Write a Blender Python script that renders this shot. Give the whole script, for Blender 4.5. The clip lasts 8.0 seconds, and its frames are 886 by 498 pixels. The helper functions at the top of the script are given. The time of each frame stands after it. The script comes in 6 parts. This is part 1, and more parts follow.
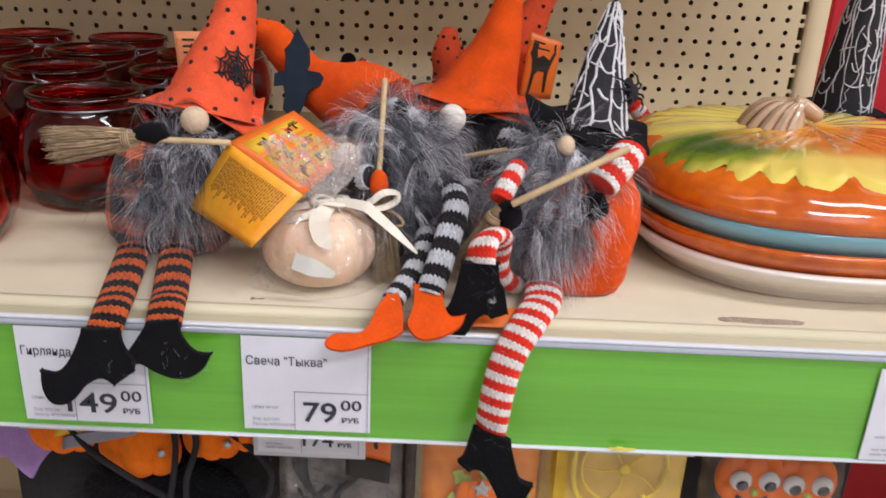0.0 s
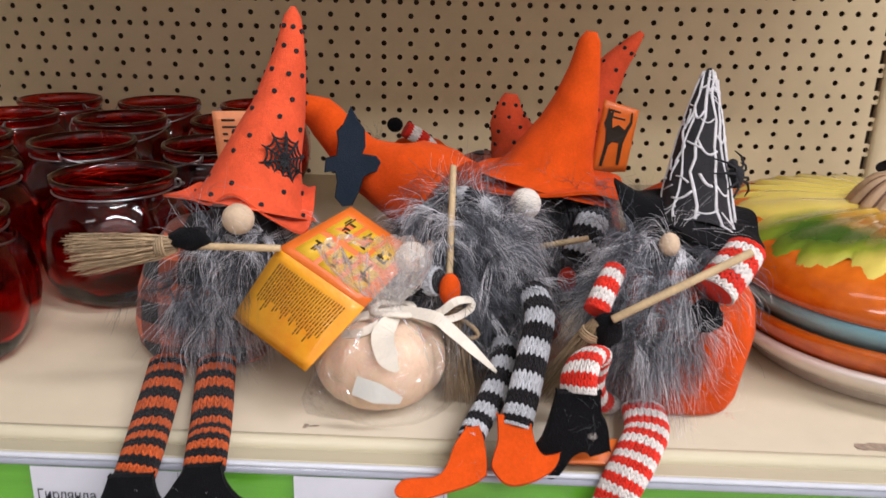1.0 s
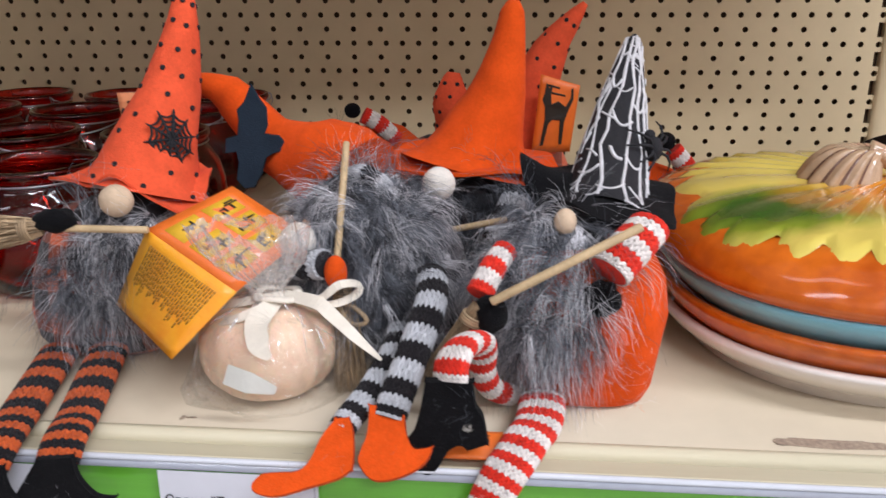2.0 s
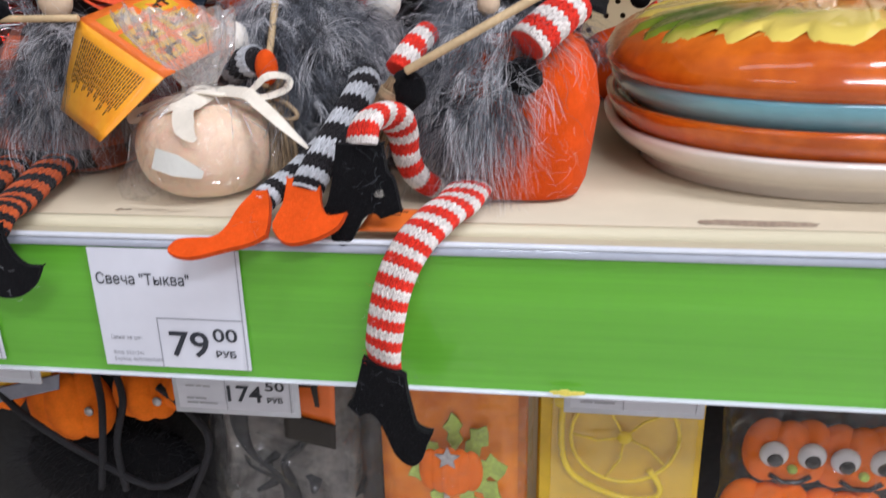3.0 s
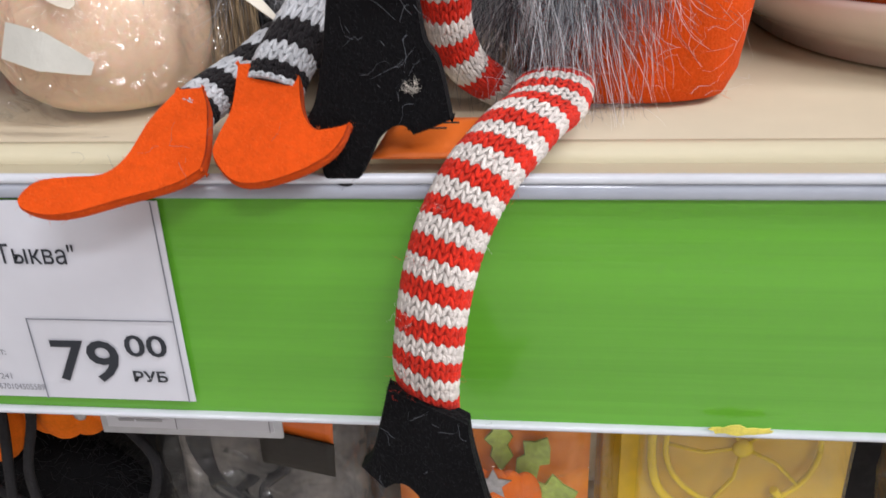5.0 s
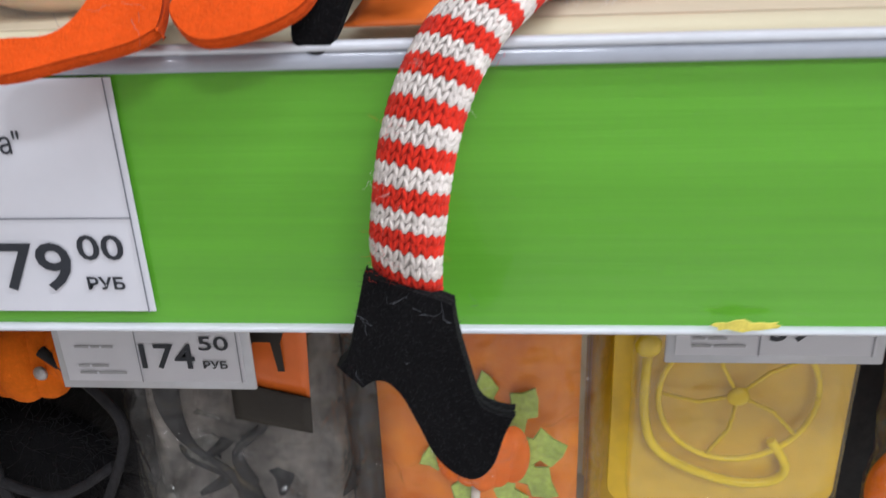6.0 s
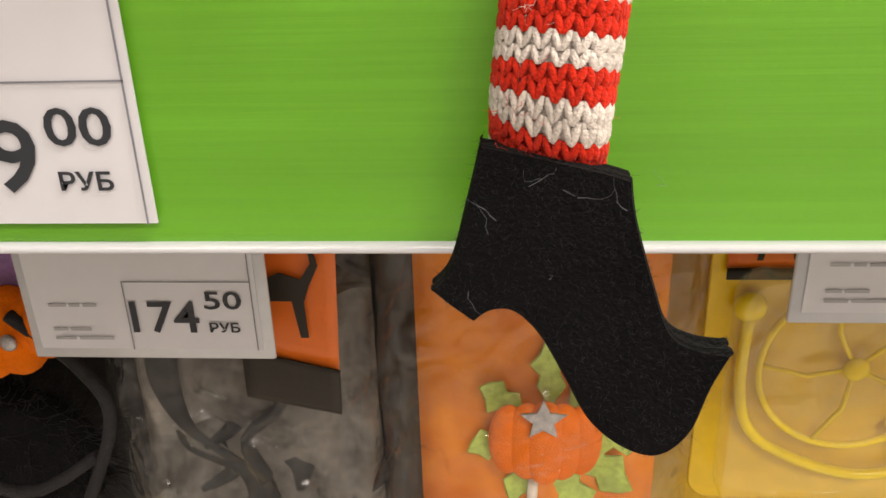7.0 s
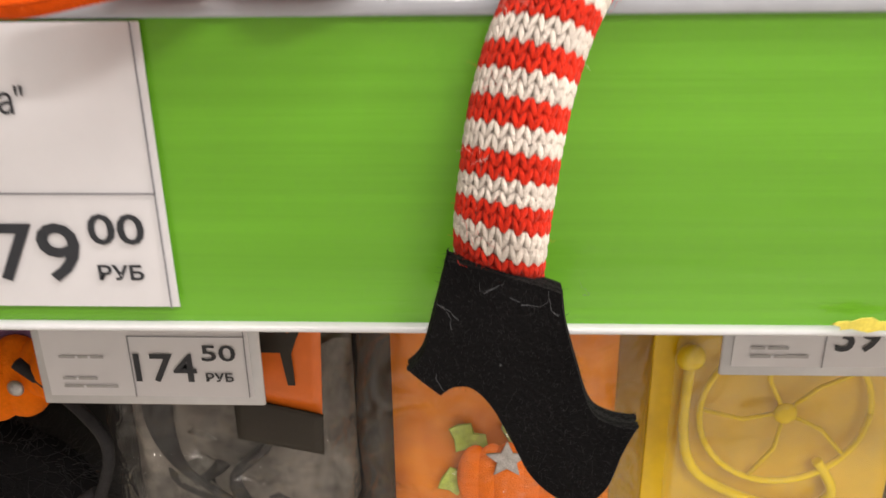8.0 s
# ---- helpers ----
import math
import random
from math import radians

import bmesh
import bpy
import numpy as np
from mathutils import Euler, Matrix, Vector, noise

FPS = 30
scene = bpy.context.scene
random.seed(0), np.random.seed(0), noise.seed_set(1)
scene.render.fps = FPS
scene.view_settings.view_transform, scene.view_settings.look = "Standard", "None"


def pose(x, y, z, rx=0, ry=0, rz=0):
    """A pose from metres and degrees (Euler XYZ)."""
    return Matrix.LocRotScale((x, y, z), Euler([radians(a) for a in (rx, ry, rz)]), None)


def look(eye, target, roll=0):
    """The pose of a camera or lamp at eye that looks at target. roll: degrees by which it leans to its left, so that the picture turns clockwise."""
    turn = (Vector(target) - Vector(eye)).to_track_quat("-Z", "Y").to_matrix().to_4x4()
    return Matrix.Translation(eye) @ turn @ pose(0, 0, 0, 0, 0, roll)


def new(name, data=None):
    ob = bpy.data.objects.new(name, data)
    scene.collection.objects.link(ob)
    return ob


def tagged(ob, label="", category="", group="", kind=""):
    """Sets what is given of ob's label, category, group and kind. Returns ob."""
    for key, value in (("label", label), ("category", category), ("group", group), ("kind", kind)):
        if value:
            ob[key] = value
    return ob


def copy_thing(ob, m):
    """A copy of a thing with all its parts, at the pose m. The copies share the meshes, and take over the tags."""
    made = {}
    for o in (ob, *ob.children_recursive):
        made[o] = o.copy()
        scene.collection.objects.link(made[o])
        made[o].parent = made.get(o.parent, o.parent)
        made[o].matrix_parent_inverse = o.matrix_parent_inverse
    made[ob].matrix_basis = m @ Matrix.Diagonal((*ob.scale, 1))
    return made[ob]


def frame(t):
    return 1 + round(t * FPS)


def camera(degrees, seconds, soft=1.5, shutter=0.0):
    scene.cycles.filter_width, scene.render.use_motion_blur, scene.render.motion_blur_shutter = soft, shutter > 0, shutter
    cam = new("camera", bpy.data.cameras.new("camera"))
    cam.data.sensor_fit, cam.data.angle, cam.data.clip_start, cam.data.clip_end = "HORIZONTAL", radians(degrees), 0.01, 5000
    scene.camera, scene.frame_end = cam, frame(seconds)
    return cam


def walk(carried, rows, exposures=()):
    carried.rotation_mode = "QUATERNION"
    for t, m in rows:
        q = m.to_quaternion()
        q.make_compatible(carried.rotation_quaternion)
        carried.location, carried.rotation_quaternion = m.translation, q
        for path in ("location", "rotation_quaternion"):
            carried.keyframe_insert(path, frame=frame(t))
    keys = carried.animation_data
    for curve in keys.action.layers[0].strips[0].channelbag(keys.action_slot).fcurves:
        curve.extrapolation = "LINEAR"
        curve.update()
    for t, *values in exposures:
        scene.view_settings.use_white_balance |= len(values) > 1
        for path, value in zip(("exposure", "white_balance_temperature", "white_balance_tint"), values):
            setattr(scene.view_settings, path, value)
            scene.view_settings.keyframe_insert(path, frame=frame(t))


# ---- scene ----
cam = camera(57.2, 8.0, shutter=0.35)
PATH = [
    (0, (-0.02, -0.451, 1.3), (-0.001, 1.417, 0.584), 2.8),
    (0.5, (-0.039, -0.419, 1.307), (-0.045, 1.461, 0.626), 2.1),
    (1, (-0.047, -0.384, 1.313), (-0.089, 1.51, 0.672), 1.5),
    (1.2, (-0.037, -0.373, 1.309), (-0.094, 1.525, 0.679), 1.2),
    (2.3, (0.052, -0.36, 1.285), (-0.157, 1.521, 0.638), -0.6),
    (2.5, (0.069, -0.371, 1.265), (-0.165, 1.506, 0.615), -0.7),
    (3, (0.072, -0.381, 1.225), (-0.194, 1.474, 0.527), -1.3),
    (3.3, (0.057, -0.364, 1.212), (-0.258, 1.477, 0.497), -2.2),
    (3.5, (0.044, -0.346, 1.209), (-0.255, 1.49, 0.475), -2.1),
    (4, (0.025, -0.276, 1.189), (-0.245, 1.53, 0.374), -2.3),
    (4.5, (0.03, -0.255, 1.187), (-0.21, 1.551, 0.36), -2.7),
    (4.7, (0.031, -0.255, 1.185), (-0.201, 1.54, 0.333), -2.7),
    (5.8, (0.035, -0.261, 1.151), (-0.153, 1.581, 0.397), -1.4),
    (6, (0.031, -0.255, 1.146), (-0.142, 1.572, 0.351), -2.3),
    (6.5, (0.02, -0.241, 1.115), (-0.161, 1.578, 0.305), -2.6),
    (7, (0.005, -0.215, 1.109), (-0.137, 1.614, 0.314), -1.8),
    (7.5, (0.01, -0.219, 1.114), (-0.089, 1.619, 0.332), -1.4),
    (7.8, (0.009, -0.225, 1.12), (-0.087, 1.628, 0.373), -1.1),
    (8, (0.007, -0.236, 1.13), (-0.072, 1.619, 0.386), -0.7),
]
walk(cam, [(t, look(eye, target, roll)) for t, eye, target, roll in PATH],
     exposures=[(0.0, 0.16, 6250, 15), (1.0, 0.20, 6300, 15), (2.5, 0.14, 5900, 13), (3.5, 0.22, 5950, 13), (4.5, 0.09, 6350, 13), (6.0, 0.14, 6000, 10), (6.6, 0.24, 6900, 11), (7.0, 0.33, 7700, 12), (7.5, 0.40, 7650, 12), (8.0, 0.36, 7500, 12)])

# ---- light ----
world = bpy.data.worlds.new("store_air")
scene.world = world
world.use_nodes = True
world.node_tree.nodes["Background"].inputs[0].default_value = (0.9, 0.95, 1.0, 1)
world.node_tree.nodes["Background"].inputs[1].default_value = 0.08
scene.view_settings.exposure = 0.0


def ceiling_lamp(x, y, watts, length=1.2, width=0.25):
    data = bpy.data.lights.new("ceiling_lamp", "AREA")
    data.shape, data.size, data.size_y, data.energy = "RECTANGLE", length, width, watts
    data.color = (0.985, 0.978, 0.985)
    ob = new("ceiling_lamp", data)
    ob.matrix_world = pose(x, y, 3.05)
    return ob


for lx, ly, lw in ((-0.6, -0.75, 2), (1.1, -0.75, 23), (0.9, -2.2, 38), (2.4, -0.9, 31), (-1.2, -2.2, 7)):
    ceiling_lamp(lx, ly, lw)


# ---- materials ----
def rgb(c):
    return (c[0], c[1], c[2], 1)


def mat(name, color, rough=0.6, vary=0.18, scale=60.0, bump=0.1, bump_scale=400.0, metal=0.0, sheen=0.0, island=0.0, coat=0.0, spec=0.5,
        second=None, trans=0.0, ior=1.45, sss=0.0, stretch=None):
    """A surface with colour variation at two scales and a fine relief."""
    m = bpy.data.materials.new(name)
    m.use_nodes = True
    t = m.node_tree
    b = t.nodes["Principled BSDF"]
    tc = t.nodes.new("ShaderNodeTexCoord")
    n1 = t.nodes.new("ShaderNodeTexNoise")
    n1.inputs["Scale"].default_value, n1.inputs["Detail"].default_value = scale, 4
    n2 = t.nodes.new("ShaderNodeTexNoise")
    n2.inputs["Scale"].default_value, n2.inputs["Detail"].default_value = scale * 7, 3
    src = tc.outputs["Object"]
    if stretch:
        mp = t.nodes.new("ShaderNodeMapping")
        mp.inputs["Scale"].default_value = stretch
        t.links.new(src, mp.inputs[0])
        src = mp.outputs[0]
    for n in (n1, n2):
        t.links.new(src, n.inputs["Vector"])
    add = t.nodes.new("ShaderNodeMath")
    add.operation = "MULTIPLY_ADD"
    t.links.new(n1.outputs[0], add.inputs[0])
    add.inputs[1].default_value = 0.65
    half = t.nodes.new("ShaderNodeMath")
    half.operation = "MULTIPLY"
    half.inputs[1].default_value = 0.35
    t.links.new(n2.outputs[0], half.inputs[0])
    t.links.new(half.outputs[0], add.inputs[2])
    ramp = t.nodes.new("ShaderNodeValToRGB")
    dark = second if second else tuple(c * (1 - vary) for c in color)
    light = tuple(min(1.0, c * (1 + vary)) for c in color)
    ramp.color_ramp.elements[0].position, ramp.color_ramp.elements[1].position = 0.36, 0.64
    ramp.color_ramp.elements[0].color, ramp.color_ramp.elements[1].color = rgb(dark), rgb(light)
    t.links.new(add.outputs[0], ramp.inputs[0])
    out = ramp.outputs[0]
    if island:
        geo = t.nodes.new("ShaderNodeNewGeometry")
        mr = t.nodes.new("ShaderNodeMapRange")
        mr.inputs["To Min"].default_value, mr.inputs["To Max"].default_value = 1 - island, 1 + island
        t.links.new(geo.outputs["Random Per Island"], mr.inputs["Value"])
        mx = t.nodes.new("ShaderNodeVectorMath")
        mx.operation = "SCALE"
        t.links.new(out, mx.inputs[0])
        t.links.new(mr.outputs[0], mx.inputs["Scale"])
        out = mx.outputs[0]
    t.links.new(out, b.inputs["Base Color"])
    b.inputs["Roughness"].default_value, b.inputs["Metallic"].default_value = rough, metal
    b.inputs["Sheen Weight"].default_value, b.inputs["Coat Weight"].default_value = sheen, coat
    b.inputs["Specular IOR Level"].default_value = spec
    b.inputs["Transmission Weight"].default_value, b.inputs["IOR"].default_value = trans, ior
    if sss:
        b.inputs["Subsurface Weight"].default_value, b.inputs["Subsurface Scale"].default_value = sss, 0.004
    if bump:
        n3 = t.nodes.new("ShaderNodeTexNoise")
        n3.inputs["Scale"].default_value, n3.inputs["Detail"].default_value = bump_scale, 3
        t.links.new(src, n3.inputs["Vector"])
        bp = t.nodes.new("ShaderNodeBump")
        bp.inputs["Strength"].default_value, bp.inputs["Distance"].default_value = bump, 0.002
        t.links.new(n3.outputs[0], bp.inputs["Height"])
        t.links.new(bp.outputs[0], b.inputs["Normal"])
    return m


def film(name, gloss=1.0, rough=0.08, tint=(1, 1, 1), cloud=0.0, bump_scale=90.0, sheen=0.06, relief=0.6):
    """Thin clear plastic: see-through with a sharp gloss, a little cloudy."""
    m = bpy.data.materials.new(name)
    m.use_nodes = True
    t = m.node_tree
    t.nodes.clear()
    out = t.nodes.new("ShaderNodeOutputMaterial")
    tr = t.nodes.new("ShaderNodeBsdfTransparent")
    tr.inputs[0].default_value = rgb(tint)
    gl = t.nodes.new("ShaderNodeBsdfGlossy")
    gl.inputs["Roughness"].default_value = rough
    fr = t.nodes.new("ShaderNodeLayerWeight")
    fr.inputs["Blend"].default_value = 0.35
    pw = t.nodes.new("ShaderNodeMath")
    pw.operation = "POWER"
    pw.inputs[1].default_value = 2.5
    mul = t.nodes.new("ShaderNodeMath")
    mul.operation, mul.use_clamp = "MULTIPLY_ADD", True
    mul.inputs[1].default_value, mul.inputs[2].default_value = gloss, sheen
    tc = t.nodes.new("ShaderNodeTexCoord")
    nz = t.nodes.new("ShaderNodeTexNoise")
    nz.inputs["Scale"].default_value, nz.inputs["Detail"].default_value = bump_scale, 2
    bp = t.nodes.new("ShaderNodeBump")
    nz.inputs["Distortion"].default_value = 0.6
    bp.inputs["Strength"].default_value, bp.inputs["Distance"].default_value = relief, 0.010
    t.links.new(tc.outputs["Object"], nz.inputs["Vector"])
    t.links.new(nz.outputs[0], bp.inputs["Height"])
    for s in (gl, fr):
        t.links.new(bp.outputs[0], s.inputs["Normal"])
    mix = t.nodes.new("ShaderNodeMixShader")
    t.links.new(fr.outputs["Facing"], pw.inputs[0])
    t.links.new(pw.outputs[0], mul.inputs[0])
    t.links.new(mul.outputs[0], mix.inputs[0])
    base = tr.outputs[0]
    if cloud:
        df = t.nodes.new("ShaderNodeBsdfDiffuse")
        df.inputs[0].default_value = (0.8, 0.8, 0.8, 1)
        mc = t.nodes.new("ShaderNodeMixShader")
        mc.inputs[0].default_value = cloud
        t.links.new(base, mc.inputs[1])
        t.links.new(df.outputs[0], mc.inputs[2])
        base = mc.outputs[0]
    t.links.new(base, mix.inputs[1])
    t.links.new(gl.outputs[0], mix.inputs[2])
    t.links.new(mix.outputs[0], out.inputs[0])
    return m


BEIGE = mat("beige_enamel", (0.58, 0.495, 0.355), 0.45, 0.05, 9, 0.03, 300)
BEIGE_BOARD = mat("beige_board", (0.65, 0.54, 0.335), 0.5, 0.05, 6, 0.03, 300)
HOLE_SHADE = mat("hole_shade_brown", (0.085, 0.055, 0.032), 0.9)
CREAM_EDGE = mat("cream_edge_strip", (0.60, 0.55, 0.39), 0.5, 0.05, 30, 0.03, 300, stretch=(0.05, 1, 1))
GREEN = mat("green_insert", (0.135, 0.43, 0.035), 0.22, 0.10, 60, 0.10, 500, coat=0.3, stretch=(0.02, 1, 1))
CLEAR_RAIL = mat("clear_rail_plastic", (0.60, 0.63, 0.68), 0.15, 0.05, 30, 0.02, 200)
CLEAR_STRIP = mat("grey_clear_strip", (0.36, 0.39, 0.45), 0.12, 0.06, 30, 0.02, 200, coat=0.4)
PAPER = mat("tag_paper", (0.70, 0.72, 0.78), 0.35, 0.03, 20, 0.02, 300)
INK = mat("tag_ink", (0.03, 0.035, 0.045), 0.5, 0.1)
INK_GREY = mat("tag_fine_print", (0.22, 0.23, 0.27), 0.5, 0.1)
FAINT = mat("faint_print", (0.42, 0.43, 0.46), 0.5, 0.1)
YELLOW_BIT = mat("yellow_sticker_rest", (0.78, 0.68, 0.12), 0.5, 0.15, 300, 0.2)
WEAR = mat("worn_scuff", (0.20, 0.155, 0.12), 0.6, 0.3, 500, second=(0.45, 0.36, 0.26))
RED_PANEL = mat("red_panel", (0.45, 0.01, 0.02), 0.4, 0.06)
FLOOR_TILE = mat("floor_tile", (0.66, 0.64, 0.61), 0.35, 0.08, 4)
WHITE_WALL = mat("white_wall", (0.7, 0.7, 0.68), 0.7, 0.04, 3)
MERCH = mat("shelf_front_goods", (0.62, 0.56, 0.52), 0.6, 0.3, 5, second=(0.30, 0.26, 0.26))
GLASS_RED = mat("red_glass", (0.66, 0.028, 0.012), 0.02, 0.03, 20, 0.05, 25, trans=1.0, ior=1.45)
WIRE = mat("jar_wire", (0.45, 0.45, 0.46), 0.3, 0.1, metal=1.0)
GLAZE_ORANGE = mat("orange_glaze", (0.68, 0.15, 0.007), 0.12, 0.12, 18, 0.10, 45, coat=0.6, second=(0.50, 0.085, 0.004))
GLAZE_TEAL = mat("teal_glaze", (0.21, 0.50, 0.60), 0.12, 0.06, 20, 0.03, 60, coat=0.6)
GLAZE_WHITE = mat("cream_glaze", (0.80, 0.75, 0.68), 0.14, 0.04, 20, 0.03, 60, coat=0.6)
STEM_TAN = mat("tan_glaze", (0.48, 0.33, 0.20), 0.14, 0.12, 60, 0.05, 90, coat=0.6)
STEM_BROWN = mat("brown_glaze", (0.15, 0.075, 0.05), 0.14, 0.15, 80, 0.05, 90, coat=0.6)


def leaf_glaze():
    """Glaze that runs from green through yellow to orange about the leaf's middle."""
    m = mat("leaf_glaze", (0.7, 0.6, 0.1), 0.1, 0.1, 30, 0.25, 60, coat=0.7)
    t = m.node_tree
    b = t.nodes["Principled BSDF"]
    tc = [n for n in t.nodes if n.type == "TEX_COORD"][0]
    nz = t.nodes.new("ShaderNodeTexNoise")
    nz.inputs["Scale"].default_value, nz.inputs["Detail"].default_value = 45, 4

    def spot(cx, cy, sx, sy, amount):
        mp = t.nodes.new("ShaderNodeMapping")
        mp.inputs["Location"].default_value = (-cx / sx, -cy / sy, 0)
        mp.inputs["Scale"].default_value = (1 / sx, 1 / sy, 0)
        t.links.new(tc.outputs["Object"], mp.inputs[0])
        ln = t.nodes.new("ShaderNodeVectorMath")
        ln.operation = "LENGTH"
        t.links.new(mp.outputs[0], ln.inputs[0])
        ad = t.nodes.new("ShaderNodeMath")
        ad.operation = "MULTIPLY_ADD"
        ad.inputs[1].default_value = amount
        t.links.new(nz.outputs[0], ad.inputs[0])
        t.links.new(ln.outputs["Value"], ad.inputs[2])
        return ad.outputs[0]

    t.links.new(tc.outputs["Object"], nz.inputs["Vector"])
    green = t.nodes.new("ShaderNodeValToRGB")
    e = green.color_ramp.elements
    e[0].position, e[0].color = 0.75, (0.03, 0.105, 0.01, 1)
    e[1].position, e[1].color = 1.6, (0.66, 0.52, 0.07, 1)
    k = green.color_ramp.elements.new(0.98)
    k.color = (0.32, 0.36, 0.03, 1)
    e[-1].position = 1.0
    sc = t.nodes.new("ShaderNodeMath")
    sc.operation = "MULTIPLY"
    sc.inputs[1].default_value = 0.62
    t.links.new(spot(-0.070, -0.044, 0.046, 0.028, 0.5), sc.inputs[0])
    e = green.color_ramp.elements
    e[0].position, e[1].position, e[2].position = 0.45, 0.72, 1.0
    e[1].color, e[2].color = (0.22, 0.29, 0.02, 1), (0.74, 0.60, 0.12, 1)
    t.links.new(sc.outputs[0], green.inputs[0])
    orange = t.nodes.new("ShaderNodeValToRGB")
    e = orange.color_ramp.elements
    e[0].position, e[0].color = 0.6, (1, 1, 1, 1)
    e[1].position, e[1].color = 0.95, (0, 0, 0, 1)
    so = t.nodes.new("ShaderNodeMath")
    so.operation = "MULTIPLY"
    so.inputs[1].default_value = 0.6
    t.links.new(spot(0.045, -0.030, 0.095, 0.040, 0.6), so.inputs[0])
    t.links.new(so.outputs[0], orange.inputs[0])
    mix = t.nodes.new("ShaderNodeMix")
    mix.data_type = "RGBA"
    mix.inputs[7].default_value = (0.66, 0.22, 0.01, 1)
    t.links.new(orange.outputs[0], mix.inputs[0])
    t.links.new(green.outputs[0], mix.inputs[6])
    t.links.new(mix.outputs[2], b.inputs["Base Color"])
    return m


LEAF_GLAZE = leaf_glaze()


# ---- mesh helpers ----
from mathutils import geometry


class Build:
    """Collects vertices, faces and materials of one mesh."""

    def __init__(self):
        self.v, self.f, self.m, self.mats, self.sharp = [], [], [], [], set()

    def slot(self, material):
        if material not in self.mats:
            self.mats.append(material)
        return self.mats.index(material)

    def add(self, verts, faces, material):
        o, s = len(self.v), self.slot(material)
        self.v.extend([tuple(map(float, p)) for p in verts])
        self.f.extend([tuple(i + o for i in f) for f in faces])
        self.m.extend([s] * len(faces))

    def loft(self, rings, material, caps=(True, True), closed=True, pick=None):
        """Skin over rings of equal length. pick(i, j) may choose another material for a face."""
        n, k = len(rings), len(rings[0])
        o = len(self.v)
        for r in rings:
            self.v.extend([tuple(map(float, p)) for p in r])
        for i in range(n - 1):
            for j in range(k if closed else k - 1):
                jj = (j + 1) % k
                self.f.append((o + i * k + j, o + i * k + jj, o + (i + 1) * k + jj, o + (i + 1) * k + j))
                self.m.append(self.slot(pick(i, j) if pick else material))
        if closed:
            if caps[0]:
                self.f.append(tuple(o + j for j in reversed(range(k))))
                self.m.append(self.slot(material))
            if caps[1]:
                self.f.append(tuple(o + (n - 1) * k + j for j in range(k)))
                self.m.append(self.slot(material))

    def tube(self, pts, radii, material, k=8, caps=(True, True), flat=1.0, up=(0, 0, 1)):
        """A tube along pts; flat squeezes it across its second axis."""
        self.loft(tube_rings(pts, radii, k, flat, up), material, caps)

    def ball(self, c, r, material, nu=16, nv=10, rough=0.0, turn=None):
        rings = []
        for i in range(nv + 1):
            a = math.pi * (i + 0.02 * (i == 0) - 0.02 * (i == nv)) / nv
            ring = []
            for j in range(nu):
                b = 2 * math.pi * j / nu
                p = Vector((math.sin(a) * math.cos(b), math.sin(a) * math.sin(b), -math.cos(a)))
                if rough:
                    p *= 1 + rough * noise.noise(p * 2.3 + Vector(c) * 50)
                q = Vector((p.x * r[0], p.y * r[1], p.z * r[2]))
                if turn:
                    q = turn @ q
                ring.append(q + Vector(c))
            rings.append(ring)
        self.loft(rings, material)

    def slab(self, outline, place, thick, material, edge=0.0008):
        """A felt or card shape: a closed outline (u, w), laid into space by place(u, w, depth), with rounded edges."""
        n = len(outline)
        area = sum(outline[i][0] * outline[(i + 1) % n][1] - outline[(i + 1) % n][0] * outline[i][1] for i in range(n))
        s = 1 if area > 0 else -1
        inner = []
        for i in range(n):
            a, b = Vector(outline[i - 1]), Vector(outline[(i + 1) % n])
            d = b - a
            d = d.normalized() if d.length > 1e-9 else Vector((1, 0))
            inner.append((outline[i][0] - s * d.y * edge, outline[i][1] + s * d.x * edge))
        rings = [[place(u, w, d) for u, w in o] for o, d in
                 ((inner, -thick / 2), (outline, -thick * 0.28), (outline, thick * 0.28), (inner, thick / 2))]
        o = len(self.v)
        self.loft(rings, material, caps=(False, False))
        tris = geometry.tessellate_polygon([[Vector((u, w, 0)) for u, w in inner]])
        for base, turn in ((o, -1), (o + 3 * n, 1)):
            for t in tris:
                self.sharp.add(len(self.f))
                self.f.append(tuple(base + i for i in t[::turn * s]))
                self.m.append(self.slot(material))

    def make(self, name, parent=None, label="", smooth=True, origin=None, share=None):
        me = bpy.data.meshes.new(name)
        o = Vector(origin) if origin else (parent.location.copy() if parent is not None else Vector((0, 0, 0)))
        vs = np.array(self.v, dtype=float).reshape(-1, 3) - np.array(o)
        me.from_pydata(vs.tolist(), [], self.f)
        for m in self.mats:
            me.materials.append(m)
        me.polygons.foreach_set("material_index", self.m)
        if smooth:
            me.polygons.foreach_set("use_smooth", [len(f) < 5 and i not in self.sharp for i, f in enumerate(self.f)])
        me.update()
        ob = new(name, me)
        if parent is not None:
            ob.parent = parent
            ob.location = o - parent.location
        else:
            ob.location = o
        if label:
            tagged(ob, label)
        return ob


